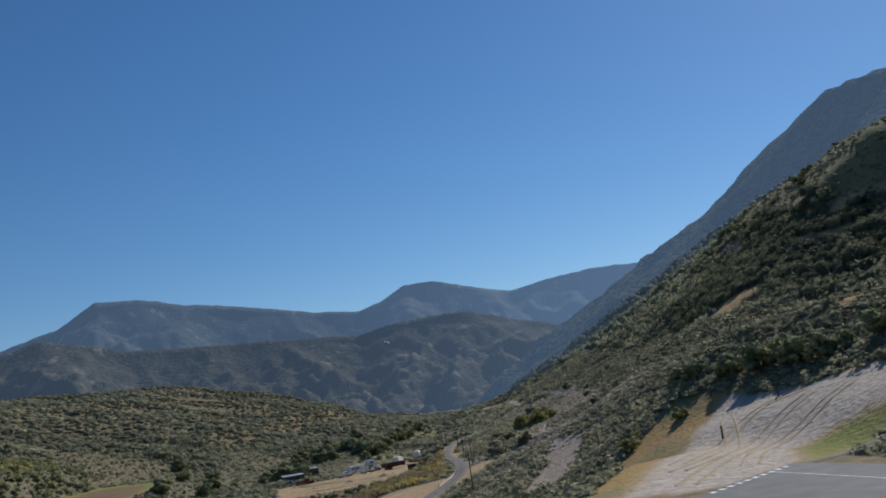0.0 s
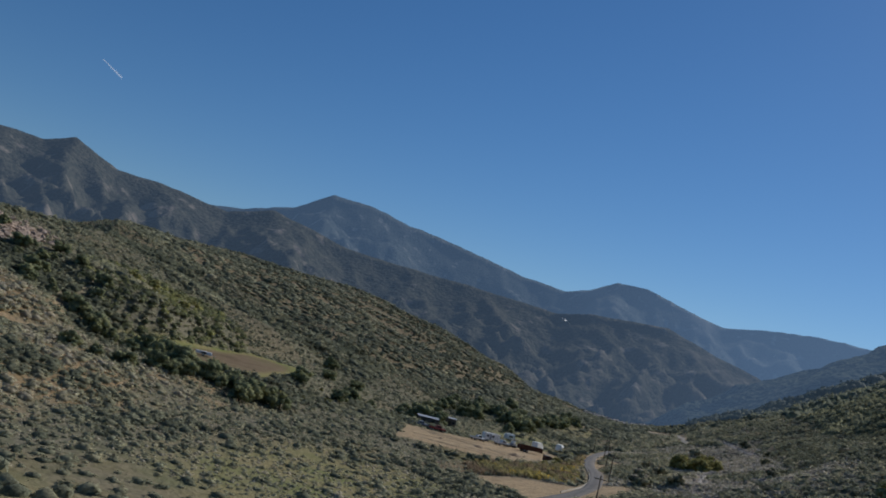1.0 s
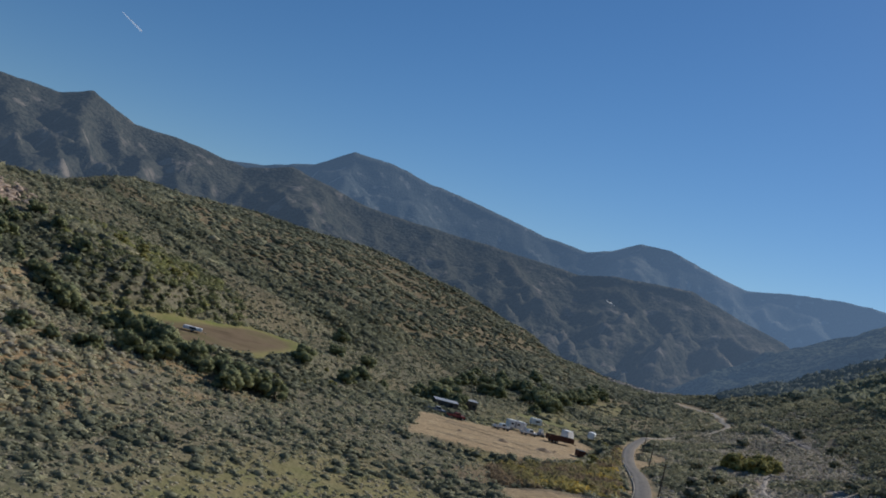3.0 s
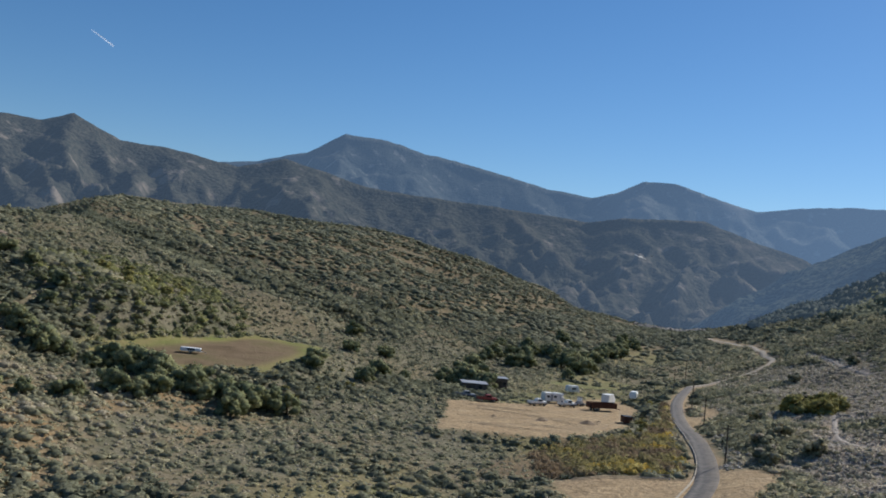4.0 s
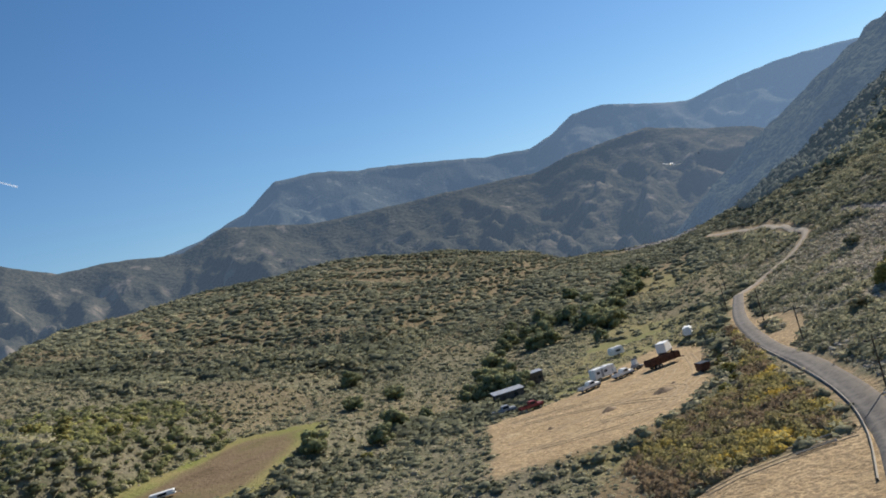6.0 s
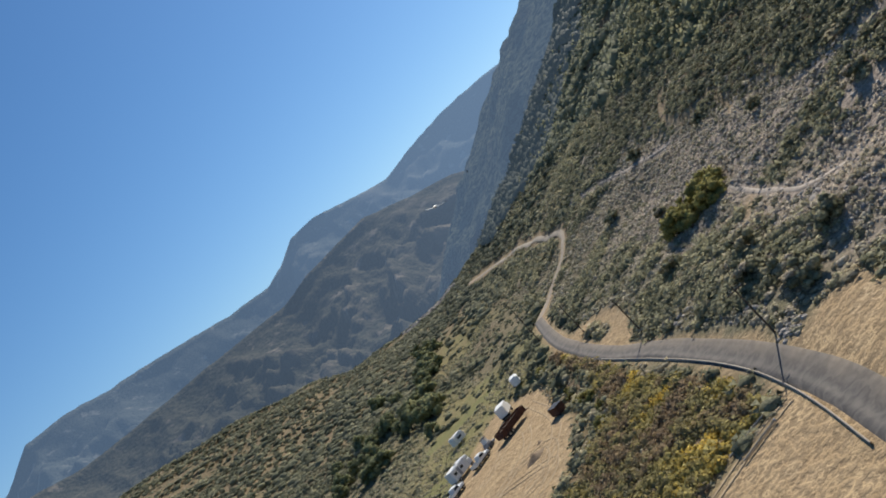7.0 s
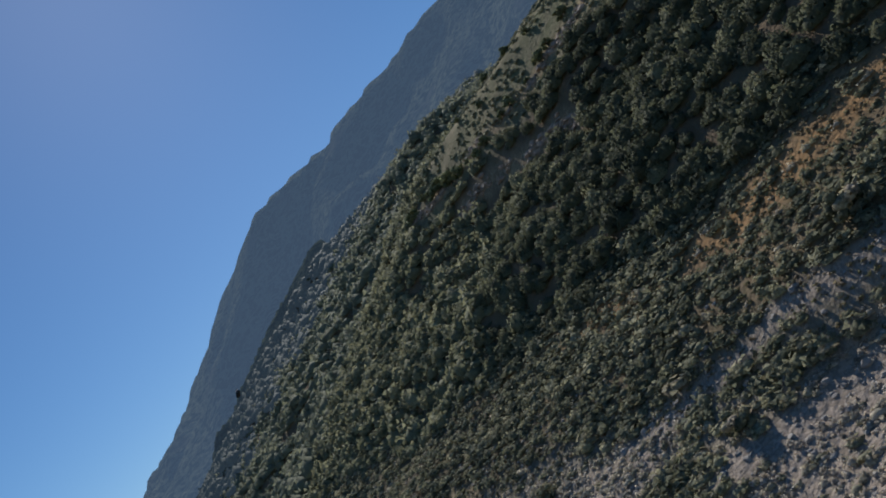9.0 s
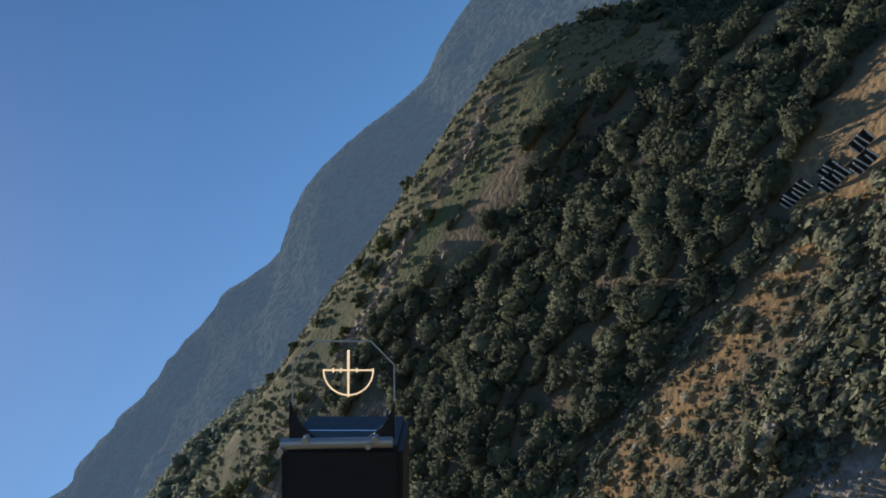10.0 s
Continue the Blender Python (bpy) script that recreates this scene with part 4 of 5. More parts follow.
def road_material(name, dark, light, wear):
    """Worn surface with two paler wheel tracks along it."""
    m, n, l, b = shader(name, 0.9)
    co = n.new("ShaderNodeTexCoord").outputs["Object"]
    base = noise_mix(n, l, [dark, light, dark, light], 0.35, 12, co, [0.36, 0.46, 0.53, 0.66])
    dust = noise_mix(n, l, [wear, tuple(0.8 * c for c in wear)], 1.2, 6, co)
    wave = n.new("ShaderNodeMath")
    wave.operation = "ABSOLUTE"
    l.new(attribute(n, "across").outputs["Fac"], wave.inputs[0])
    band = n.new("ShaderNodeMapRange")
    band.interpolation_type = "SMOOTHSTEP"
    off = n.new("ShaderNodeMath")
    off.operation = "SUBTRACT"
    off.inputs[1].default_value = 0.42
    l.new(wave.outputs[0], off.inputs[0])
    size = n.new("ShaderNodeMath")
    size.operation = "ABSOLUTE"
    l.new(off.outputs[0], size.inputs[0])
    l.new(size.outputs[0], band.inputs[0])
    band.inputs[1].default_value, band.inputs[2].default_value = 0.02, 0.3
    band.inputs[3].default_value, band.inputs[4].default_value = 0.75, 0.1
    spots = n.new("ShaderNodeTexNoise")
    spots.inputs["Scale"].default_value = 0.25
    l.new(co, spots.inputs["Vector"])
    mul = n.new("ShaderNodeMath")
    mul.operation = "MULTIPLY"
    l.new(band.outputs[0], mul.inputs[0])
    l.new(spots.outputs["Fac"], mul.inputs[1])
    side = n.new("ShaderNodeMapRange")
    l.new(attribute(n, "across").outputs["Fac"], side.inputs[0])
    side.inputs[1].default_value, side.inputs[2].default_value = -0.3, 1.0
    side.inputs[3].default_value, side.inputs[4].default_value = 0.0, 1.3
    blown = n.new("ShaderNodeMath")
    blown.operation = "MULTIPLY"
    blown.use_clamp = True
    l.new(side.outputs[0], blown.inputs[0])
    l.new(spots.outputs["Fac"], blown.inputs[1])
    tan = noise_mix(n, l, [(0.17, 0.135, 0.10), (0.27, 0.22, 0.165)], 0.8, 6, co)
    c = mixed(n, l, mul.outputs[0], base, dust)
    l.new(mixed(n, l, blown.outputs[0], c, tan), b.inputs["Base Color"])
    bumped(n, l, b, 3, 0.4, 0.05, co)
    return m


ASPHALT = road_material("dusty_asphalt", (0.068, 0.066, 0.065), (0.13, 0.119, 0.109), (0.235, 0.207, 0.175))
DIRT = road_material("dirt_track", (0.28, 0.23, 0.17), (0.38, 0.32, 0.24), (0.46, 0.40, 0.32))
RUNWAY = plain("runway_asphalt", [(0.07, 0.075, 0.085), (0.12, 0.12, 0.125)], 0.4, 0.85, 0.02)
WHITE = plain("white_paint", [(0.72, 0.72, 0.70), (0.82, 0.82, 0.80)], 2.0, 0.5)
PALE = plain("pale_concrete", [(0.30, 0.26, 0.2), (0.42, 0.37, 0.3)], 1.5, 0.9, 0.03)
ROAD_FINE = spline(ROAD, 2.0)
strip("road", ROAD_FINE, np.interp(ROAD_FINE[:, 1], [200, 250, 281, 310, 390], [2.7, 2.25, 2.15, 2.0, 1.8]), ASPHALT, "dusty worn asphalt road curving along the slope foot", "road", 0.2, 9, 0.0, 0.75)
GRAVEL = road_material("grey_gravel", (0.27, 0.23, 0.19), (0.40, 0.345, 0.285), (0.47, 0.41, 0.35))
for line, wide in WASHES[:2]:
    strip("footpath", spline(line, 1.5), 1.1 * wide, GRAVEL, "pale grey gravel path crossing the scrubby slope", "path", 0.07, 5, 0.6)
strip("dirt_track", spline(TRACK, 2.5), 1.7, DIRT, "pale dirt track bending up into the canyon", "track", 0.2, 5, 0.5)


# ---- building helpers ----
def thing(name, label, category, m, group=""):
    ob = new(name)
    ob.empty_display_size = 0.3
    ob.matrix_world = m
    return tagged(ob, label, category, group)


def part(name, bm, mat, parent, label=""):
    bmesh.ops.recalc_face_normals(bm, faces=bm.faces)
    me = bpy.data.meshes.new(name)
    bm.to_mesh(me)
    bm.free()
    me.materials.append(mat)
    ob = new(name, me)
    ob.parent = parent
    return tagged(ob, label)


def block(size, at=(0, 0, 0), bevel=0.03, taper=1.0, turn=None, bm=None):
    """A bevelled block, its top scaled by taper; at is the middle of its underside."""
    own = bmesh.new()
    bmesh.ops.create_cube(own, size=1)
    for v in own.verts:
        k = taper if v.co.z > 0 else 1.0
        v.co = Vector((v.co.x * size[0] * k, v.co.y * size[1] * k, (v.co.z + 0.5) * size[2]))
    if bevel:
        bmesh.ops.bevel(own, geom=own.edges[:], offset=bevel, segments=2, affect="EDGES")
    m = Matrix.Translation(at) @ (turn if turn is not None else Matrix())
    bmesh.ops.transform(own, matrix=m, verts=own.verts)
    return joined(own, bm)


def joined(own, bm):
    if bm is None:
        return own
    me = bpy.data.meshes.new("join")
    own.to_mesh(me)
    own.free()
    bm.from_mesh(me)
    bpy.data.meshes.remove(me)
    return bm


def rod(a, b, r0, r1=None, sides=10, bm=None):
    """A round bar from a to b."""
    a, b = Vector(a), Vector(b)
    own = bmesh.new()
    bmesh.ops.create_cone(own, cap_ends=True, segments=sides, radius1=r0, radius2=r1 if r1 is not None else r0, depth=(b - a).length)
    m = Matrix.Translation((a + b) / 2) @ (b - a).to_track_quat("Z", "Y").to_matrix().to_4x4()
    bmesh.ops.transform(own, matrix=m, verts=own.verts)
    return joined(own, bm)


def lathe(profile, axis="Y", sides=20, bm=None, squash=(1, 1)):
    """A body of rings (place along the axis, radius) round it."""
    own = bmesh.new()
    rings = []
    for p, r in profile:
        ring = []
        for k in range(sides):
            a = 2 * math.pi * k / sides
            q = (r * math.cos(a) * squash[0], p, r * math.sin(a) * squash[1]) if axis == "Y" else (r * math.cos(a) * squash[0], r * math.sin(a) * squash[1], p)
            ring.append(own.verts.new(q))
        rings.append(ring)
    for a, b in zip(rings, rings[1:]):
        for k in range(sides):
            own.faces.new((a[k], a[(k + 1) % sides], b[(k + 1) % sides], b[k]))
    own.faces.new(rings[0])
    own.faces.new(rings[-1])
    for f in own.faces:
        f.smooth = True
    return joined(own, bm)


def at_ground(x, y, turn=0.0, sink=0.0):
    return pose(x, y, float(ground_z(x, y)) - sink, 0, 0, turn)


# ---- materials of things ----
WOOD = plain("weathered_pole_wood", [(0.07, 0.055, 0.04), (0.13, 0.10, 0.075)], 3.0, 0.9, 0.02)
STEEL = plain("galvanised_steel", [(0.35, 0.36, 0.37), (0.5, 0.5, 0.5)], 6.0, 0.45, 0.0, 0.9)
RUST = plain("rusty_brown_steel", [(0.06, 0.028, 0.02), (0.12, 0.055, 0.035)], 1.5, 0.8, 0.02)
TYRE = plain("tyre_rubber", [(0.02, 0.02, 0.02), (0.04, 0.04, 0.04)], 5.0, 0.9)
GLASS = plain("dark_window_glass", [(0.02, 0.025, 0.03), (0.03, 0.035, 0.04)], 2.0, 0.08)
RED = plain("faded_red_paint", [(0.22, 0.05, 0.045), (0.32, 0.08, 0.07)], 2.0, 0.5)
GREY = plain("grey_painted_metal", [(0.25, 0.26, 0.28), (0.36, 0.37, 0.39)], 2.0, 0.5)
BLACK = plain("black_sheet", [(0.012, 0.013, 0.016), (0.03, 0.03, 0.035)], 2.0, 0.5)
BARK = plain("oak_bark", [(0.06, 0.045, 0.03), (0.12, 0.095, 0.07)], 5.0, 0.95, 0.03)
STONE = plain("pale_stone", [(0.26, 0.23, 0.2), (0.42, 0.38, 0.33)], 0.8, 0.9, 0.05)
TILE = plain("brown_roof_sheet", [(0.10, 0.08, 0.065), (0.16, 0.13, 0.11)], 1.5, 0.8, 0.02)


# ---- trees ----
def tree_crown(seed, tufts, spread, height, low):
    """Rounded leafy masses set unevenly round the limbs."""
    r = np.random.default_rng(seed)
    verts, norms, tints, faces, base = [], [], [], [], 0
    heads = 20
    for k in range(heads):
        a = 2.4 * k + r.uniform(-0.4, 0.4)
        d = spread * 0.66 * math.sqrt((k + 0.3) / heads)
        c = np.array([d * math.cos(a), d * math.sin(a), low + (height - low) * (0.10 + 0.70 * r.uniform() * (1 - 0.5 * d / spread))])
        size = spread * r.uniform(0.24, 0.42)
        v, f, q = bush_shell(tufts // heads, 0.24, r, 4, 8, False)
        verts.append(v * [size, size, size * 0.78] + c)
        norms.append(q)
        faces.append(f + base)
        base += len(v)
        tints.append(np.full(len(v), np.clip(r.normal(0.45, 0.22), 0, 1)))
    return np.concatenate(verts), np.concatenate(faces), np.concatenate(norms), np.concatenate(tints)


def tree(label, seed, spread, height, leaf, tufts=900, low=0.28):
    """An oak with a short forked trunk and an uneven crown."""
    t = thing("oak_tree", label, "tree", Matrix())
    r = random.Random(seed)
    bm = rod((0, 0, -0.4), (0.1, 0.05, height * 0.34), spread * 0.075, spread * 0.05, 9)
    for k in range(5):
        a = k * 1.26 + r.uniform(-0.3, 0.3)
        d = spread * r.uniform(0.35, 0.55)
        bend = (d * 0.45 * math.cos(a), d * 0.45 * math.sin(a), height * 0.5)
        rod((0.1, 0.05, height * 0.31), bend, spread * 0.04, spread * 0.028, 7, bm)
        rod(bend, (d * math.cos(a), d * math.sin(a), height * r.uniform(0.65, 0.8)), spread * 0.028, spread * 0.012, 6, bm)
    part("trunk", bm, BARK, t)
    v, f, q, w = tree_crown(seed, tufts, spread, height, height * low)
    crown = new("crown", mesh_of("crown", v, f, leaf, True, q, tint=w))
    crown.parent = t
    return t


DARK_TREE = "dark green evergreen oak with a broad uneven crown"
YELLOW_LEAF = leaf_material("yellow_green_leaves", [(0.24, 0.23, 0.09), (0.34, 0.315, 0.115), (0.44, 0.385, 0.15)])
CROWN_LEAF = leaf_material("oak_crown_leaves", [(0.15, 0.17, 0.095), (0.22, 0.24, 0.13), (0.30, 0.305, 0.155), (0.39, 0.37, 0.19)])
oaks = [tree(DARK_TREE, 200 + k, 3.2 + 0.4 * k, 4.8 + 0.5 * k, CROWN_LEAF, 700, 0.06) for k in range(4)]
olives = [tree("olive green broad bushy tree on the open slope", 230 + k, 2.2 + 0.3 * k, 3.0 + 0.3 * k, CHAPARRAL, 700, 0.05) for k in range(2)]
yellows = [tree("yellow-green leafy willow thicket beside the slope", 250 + k, 3.0 + 0.8 * k, 4.2 + 0.5 * k, YELLOW_LEAF, 900, 0.0) for k in range(2)]


def grow(kinds, places, group, seed, lo=0.8, hi=1.25):
    r = random.Random(seed)
    for x, y in places:
        k = r.choice(kinds)
        m = at_ground(x, y, r.uniform(0, 360), 0.1) @ Matrix.Scale(r.uniform(lo, hi), 4)
        c = copy_thing(k, m)
        c.scale = m.to_scale()
        c["group"] = group


def along(points, n, jitter, seed):
    """n places near a line."""
    r = random.Random(seed)
    line = spline(points, 1.0)
    out = []
    for k in range(n):
        p = line[int((k + 0.5) / n * (len(line) - 1))]
        out.append((p[0] + r.uniform(-jitter, jitter), p[1] + r.uniform(-jitter, jitter)))
    return out


grow(oaks, along([(-88, 286), (-66, 291), (-54, 283), (-42, 277), (-32, 286)], 30, 4.5, 1), "oaks along the gully", 1)
grow(oaks, along([(-72, 240), (-62, 258), (-50, 270), (-40, 268)], 9, 4, 2), "oaks along the gully", 2, 0.7, 1.0)
grow(oaks, along([(70, 169), (72.5, 157), (74, 146), (73, 138), (77, 129), (82, 119)], 11, 1.8, 3), "oaks above the sandy lot", 3, 0.6, 0.95)
grow(yellows, [(55, 158), (61, 153.5), (52, 155)], "yellow-green bushes by the lot", 19, 0.4, 0.6)
grow(oaks, along([(-30, 330), (-12, 350), (10, 385), (24, 430), (60, 480), (85, 560)], 20, 9, 4), "oaks on the valley floor", 4, 0.85, 1.35)
grow(olives, [(67.4, 271.3), (62, 265.6), (57.9, 251.4), (66.5, 253), (73, 300), (92, 262), (100, 244), (84, 236), (104, 296), (118, 330), (96, 330), (108, 370), (126, 372), (60, 256)], "bushy trees on the slope", 5, 0.8, 1.3)
grow(yellows, [(84, 304), (88, 310), (87, 299), (91, 304), (85, 309)], "yellow-green thicket", 6, 1.05, 1.35)
grow(yellows, along([(42, 288), (50, 310), (57, 335), (61, 356)], 10, 1.8, 7), "yellow-green bushes by the yard", 7, 0.3, 0.55)
grow(yellows, [(-101, 356), (-92, 352), (-86, 362), (-80, 352), (-88, 342), (-96, 364), (-80, 364)], "yellow-green bushes on the hillside", 17, 0.45, 0.8)
grow(oaks, [(53, 461), (56, 470), (69.5, 492), (66, 484), (53, 436), (47, 445), (46, 476), (37, 487), (40, 478), (21, 456), (28, 462), (60, 548), (75, 520), (82, 540), (92, 570), (100, 600), (108, 615), (108, 638), (112, 628), (86, 530)], "grove of oaks on the valley floor", 38, 1.0, 1.5)
grow(oaks, [(18, 448), (38, 472), (53, 461), (55, 443), (97, 575), (107, 597), (25, 484), (-28, 376), (29, 435), (45, 410), (57, 441), (8, 402), (-18, 392), (-32, 420), (2, 372), (14, 360), (-10, 362), (64, 530), (48, 480)], "oaks behind the yard", 18, 0.8, 1.3)
grow(oaks, along([(173, 258), (181, 270), (184, 281), (185, 293.5), (186, 306), (188, 319), (195, 337), (203, 356)], 20, 1.6, 8), "oaks on the grassy shoulder", 8, 0.4, 0.72)
grow(oaks, [(196, 296), (203, 306), (199, 318), (207, 330), (192, 280), (210, 318), (190, 262)], "oaks on the grassy shoulder", 28, 0.3, 0.5)
grow(oaks, along([(-135, 300), (-120, 288), (-112, 300), (-118, 325), (-140, 340)], 9, 5, 9), "oaks on the hillside", 9, 0.6, 1.0)
grow(oaks, [(-125, 318), (-119, 323), (-120, 337), (-108, 292), (-105, 301), (-111, 297), (-110, 331), (-102, 296), (-95, 294), (-88, 288), (-114, 306), (-128, 326), (-98, 322), (-95, 310)], "dark oaks on the hillside", 39, 0.6, 1.05)
grow(yellows, [(-37, 292), (-31, 294), (-28, 310), (-22, 325), (-26, 340), (-34, 300)], "golden bushes beside the field", 40, 0.3, 0.5)
for k in oaks + olives + yellows:
    for o in (*k.children_recursive, k):
        bpy.data.objects.remove(o)


# ---- utility poles ----
def utility_pole(x, y, turn, height, lean):
    p = thing("utility_pole", "tall dark wooden utility pole with a crossarm by the road", "pole", at_ground(x, y, turn) @ pose(0, 0, 0, lean, 0, 0), "utility poles along the road")
    part("shaft", rod((0, 0, -0.6), (0, 0, height), 0.14, 0.09, 12), WOOD, p)
    part("crossarm", block((2.2, 0.12, 0.14), (0, 0.16, height - 0.75), 0.02), WOOD, p)
    for k in (-0.95, -0.4, 0.4, 0.95):
        part("insulator", rod((k, 0.16, height - 0.61), (k, 0.16, height - 0.42), 0.05, 0.03, 8), GREY, p)
    return p


POLES = [(36.5, 196.6, 6.9), (51.4, 253.0, 6.8), (60.8, 299, 7.2), (68.6, 337.5, 7.4), (72.5, 373, 7.8), (88, 418, 8.0)]
for k, (x, y, h) in enumerate(POLES):
    utility_pole(x, y, -12 - 3 * k, h, -0.8 * (-1) ** k)


# ---- sandy lot, runway and posts ----
def flat_slab(name, poly, mat, label, category, lift, thick=0.25):
    """A slab over a polygon, level with the ground under it."""
    bm = bmesh.new()
    top = [bm.verts.new((x, y, float(ground_z(x, y)) + lift)) for x, y in poly]
    face = bm.faces.new(top)
    out = bmesh.ops.extrude_face_region(bm, geom=[face])
    for v in out["geom"]:
        if isinstance(v, bmesh.types.BMVert):
            v.co.z -= thick
    bmesh.ops.recalc_face_normals(bm, faces=bm.faces)
    me = bpy.data.meshes.new(name)
    bm.to_mesh(me)
    bm.free()
    me.materials.append(mat)
    return tagged(new(name, me), label, category, kind="structure")


flat_slab("runway", [(14, 30), (20, 84), (27, 87.2), (34.5, 92.3), (41.5, 96.2), (43, 85), (60, 71), (60, 30)], RUNWAY, "dark asphalt model airfield runway", "runway", 0.12)
strip("runway_line", spline([(37.2, 92.5), (37.4, 86), (37.6, 80), (37.8, 62)], 2.0), 0.11, WHITE, "white painted runway line", "marking", 0.135, 5)
for k in range(10):
    a, b = 39.8 - 1.25 * k, 94.9 - 0.78 * k
    flat_slab("runway_mark", [(a, b), (a - 0.5, b - 0.1), (a - 0.35, b - 0.65), (a + 0.15, b - 0.5)], WHITE, "white painted runway edge block", "marking", 0.13, 0.01)
strip("taxi_road", spline([(41.2, 94.6), (44.8, 95.6), (53.6, 98.0), (64, 99.5), (74, 101)], 2.0), 0.8, ASPHALT, "narrow grey asphalt strip beside grass", "road", 0.12, 5)


def wheel_tracks(line, gap, label):
    """A pair of ruts pressed into sand."""
    line = spline(line, 1.5)[:, :2]
    way = np.gradient(line, axis=0)
    way /= np.linalg.norm(way, axis=1)[:, None]
    side = np.stack([way[:, 1], -way[:, 0]], -1)
    for k in (-0.5, 0.5):
        mid = line + side * gap * k
        u = np.array([-1, -0.5, 0, 0.5, 1])
        w = 0.22 * (1 + 0.8 * (fbm(mid[:, 0], mid[:, 1], 2, 2, 16) - 0.5))
        X = mid[:, :1] + side[:, :1] * u * w[:, None]
        Y = mid[:, 1:] + side[:, 1:] * u * w[:, None]
        Z = ground_z(X, Y) + np.array([-0.12, 0.09, 0.05, 0.09, -0.12])
        me = mesh_of("wheel_track", np.stack([X, Y, Z], -1).reshape(-1, 3), grid_faces(len(mid), 5)[:, ::-1], RUT)
        tagged(new("wheel_track", me), label, "wheel track", kind="structure")


RUT = plain("pressed_sand", [(0.25, 0.185, 0.11), (0.42, 0.325, 0.205)], 0.7, 0.95, 0.08)
for line in ([(30, 95), (42, 109), (55, 121), (64, 124)], [(35, 106), (48, 118), (60, 138)], [(40, 101), (50, 113), (66, 118)], [(38, 112), (52, 126), (62, 131), (66, 127)]):
    wheel_tracks(line, 1.7, "brown wheel ruts curving over the sandy lot")
wheel_tracks([(42.3, 243.6), (37, 244.6), (30, 245), (24, 245.2)], 1.3, "brown wheel ruts running along the edge of the sandy bank")
for line in ([(6, 290), (20, 296), (36, 303), (46, 318), (52, 345)], [(6, 300), (22, 306), (38, 318), (44, 330)], [(10, 316), (24, 312), (36, 300), (24, 290), (8, 292)], [(8, 322), (26, 322), (40, 334), (50, 356)], [(20, 300), (30, 312), (40, 310), (34, 298), (22, 298)]):
    wheel_tracks(line, 1.9, "brown wheel ruts curving over the sand yard")


def wooden_post(x, y, height):
    p = thing("wooden_post", "short dark wooden post standing in sandy ground", "post", at_ground(x, y), "posts in the sandy lot")
    part("shaft", rod((0, 0, -0.3), (0.05, 0, height), 0.13, 0.11, 10), WOOD, p)
    part("cap", rod((0.05, 0, height), (0.05, 0, height + 0.06), 0.14, 0.1, 10), STEEL, p)


for x, y, h in ((53.3, 128.4, 1.7), (64.9, 132.1, 1.7), (66.4, 152.5, 1.5)):
    wooden_post(x, y, h)


# ---- vehicles and yard ----
def wheel(at, radius, parent, width=0.26):
    w = part("wheel", rod((at[0] - width / 2, at[1], at[2]), (at[0] + width / 2, at[1], at[2]), radius, None, 16), TYRE, parent, "black rubber wheel")
    part("rim", rod((at[0] - width / 2 - 0.02, at[1], at[2]), (at[0] + width / 2 + 0.02, at[1], at[2]), radius * 0.55, None, 12), STEEL, w)


def pickup(x, y, turn, paint, label):
    p = thing("pickup_truck", label, "truck", at_ground(x, y, turn), "vehicles in the yard")
    part("chassis", block((1.7, 5.2, 0.25), (0, 0, 0.45), 0.05), BLACK, p)
    part("bonnet", block((1.85, 1.5, 0.55), (0, 1.85, 0.62), 0.12, 0.96), paint, p)
    cab = part("cab", block((1.85, 1.9, 1.25), (0, 0.25, 0.62), 0.14, 0.84), paint, p)
    part("windscreen", block((1.45, 0.05, 0.5), (0, 1.13, 1.22), 0.01, 0.9, pose(0, 0, 0, 18)), GLASS, cab)
    for k in (-1, 1):
        part("side_window", block((0.05, 1.3, 0.42), (k * 0.85, 0.25, 1.26), 0.01, 0.9, pose(0, 0, 0, 0, -k * 7)), GLASS, cab)
        part("bed_side", block((0.08, 2.1, 0.55), (k * 0.86, -1.65, 0.66), 0.02), paint, p)
    part("tailgate", block((1.75, 0.08, 0.5), (0, -2.68, 0.66), 0.02), paint, p)
    part("bed_floor", block((1.7, 2.1, 0.06), (0, -1.65, 0.68), 0.01), BLACK, p)
    for k in (-0.82, 0.82):
        for q in (1.75, -1.65):
            wheel((k, q, 0.38), 0.38, p)
    for k in (-0.68, 0.68):
        part("headlight", block((0.3, 0.06, 0.18), (k, 2.6, 0.85), 0.02), GLASS, p)


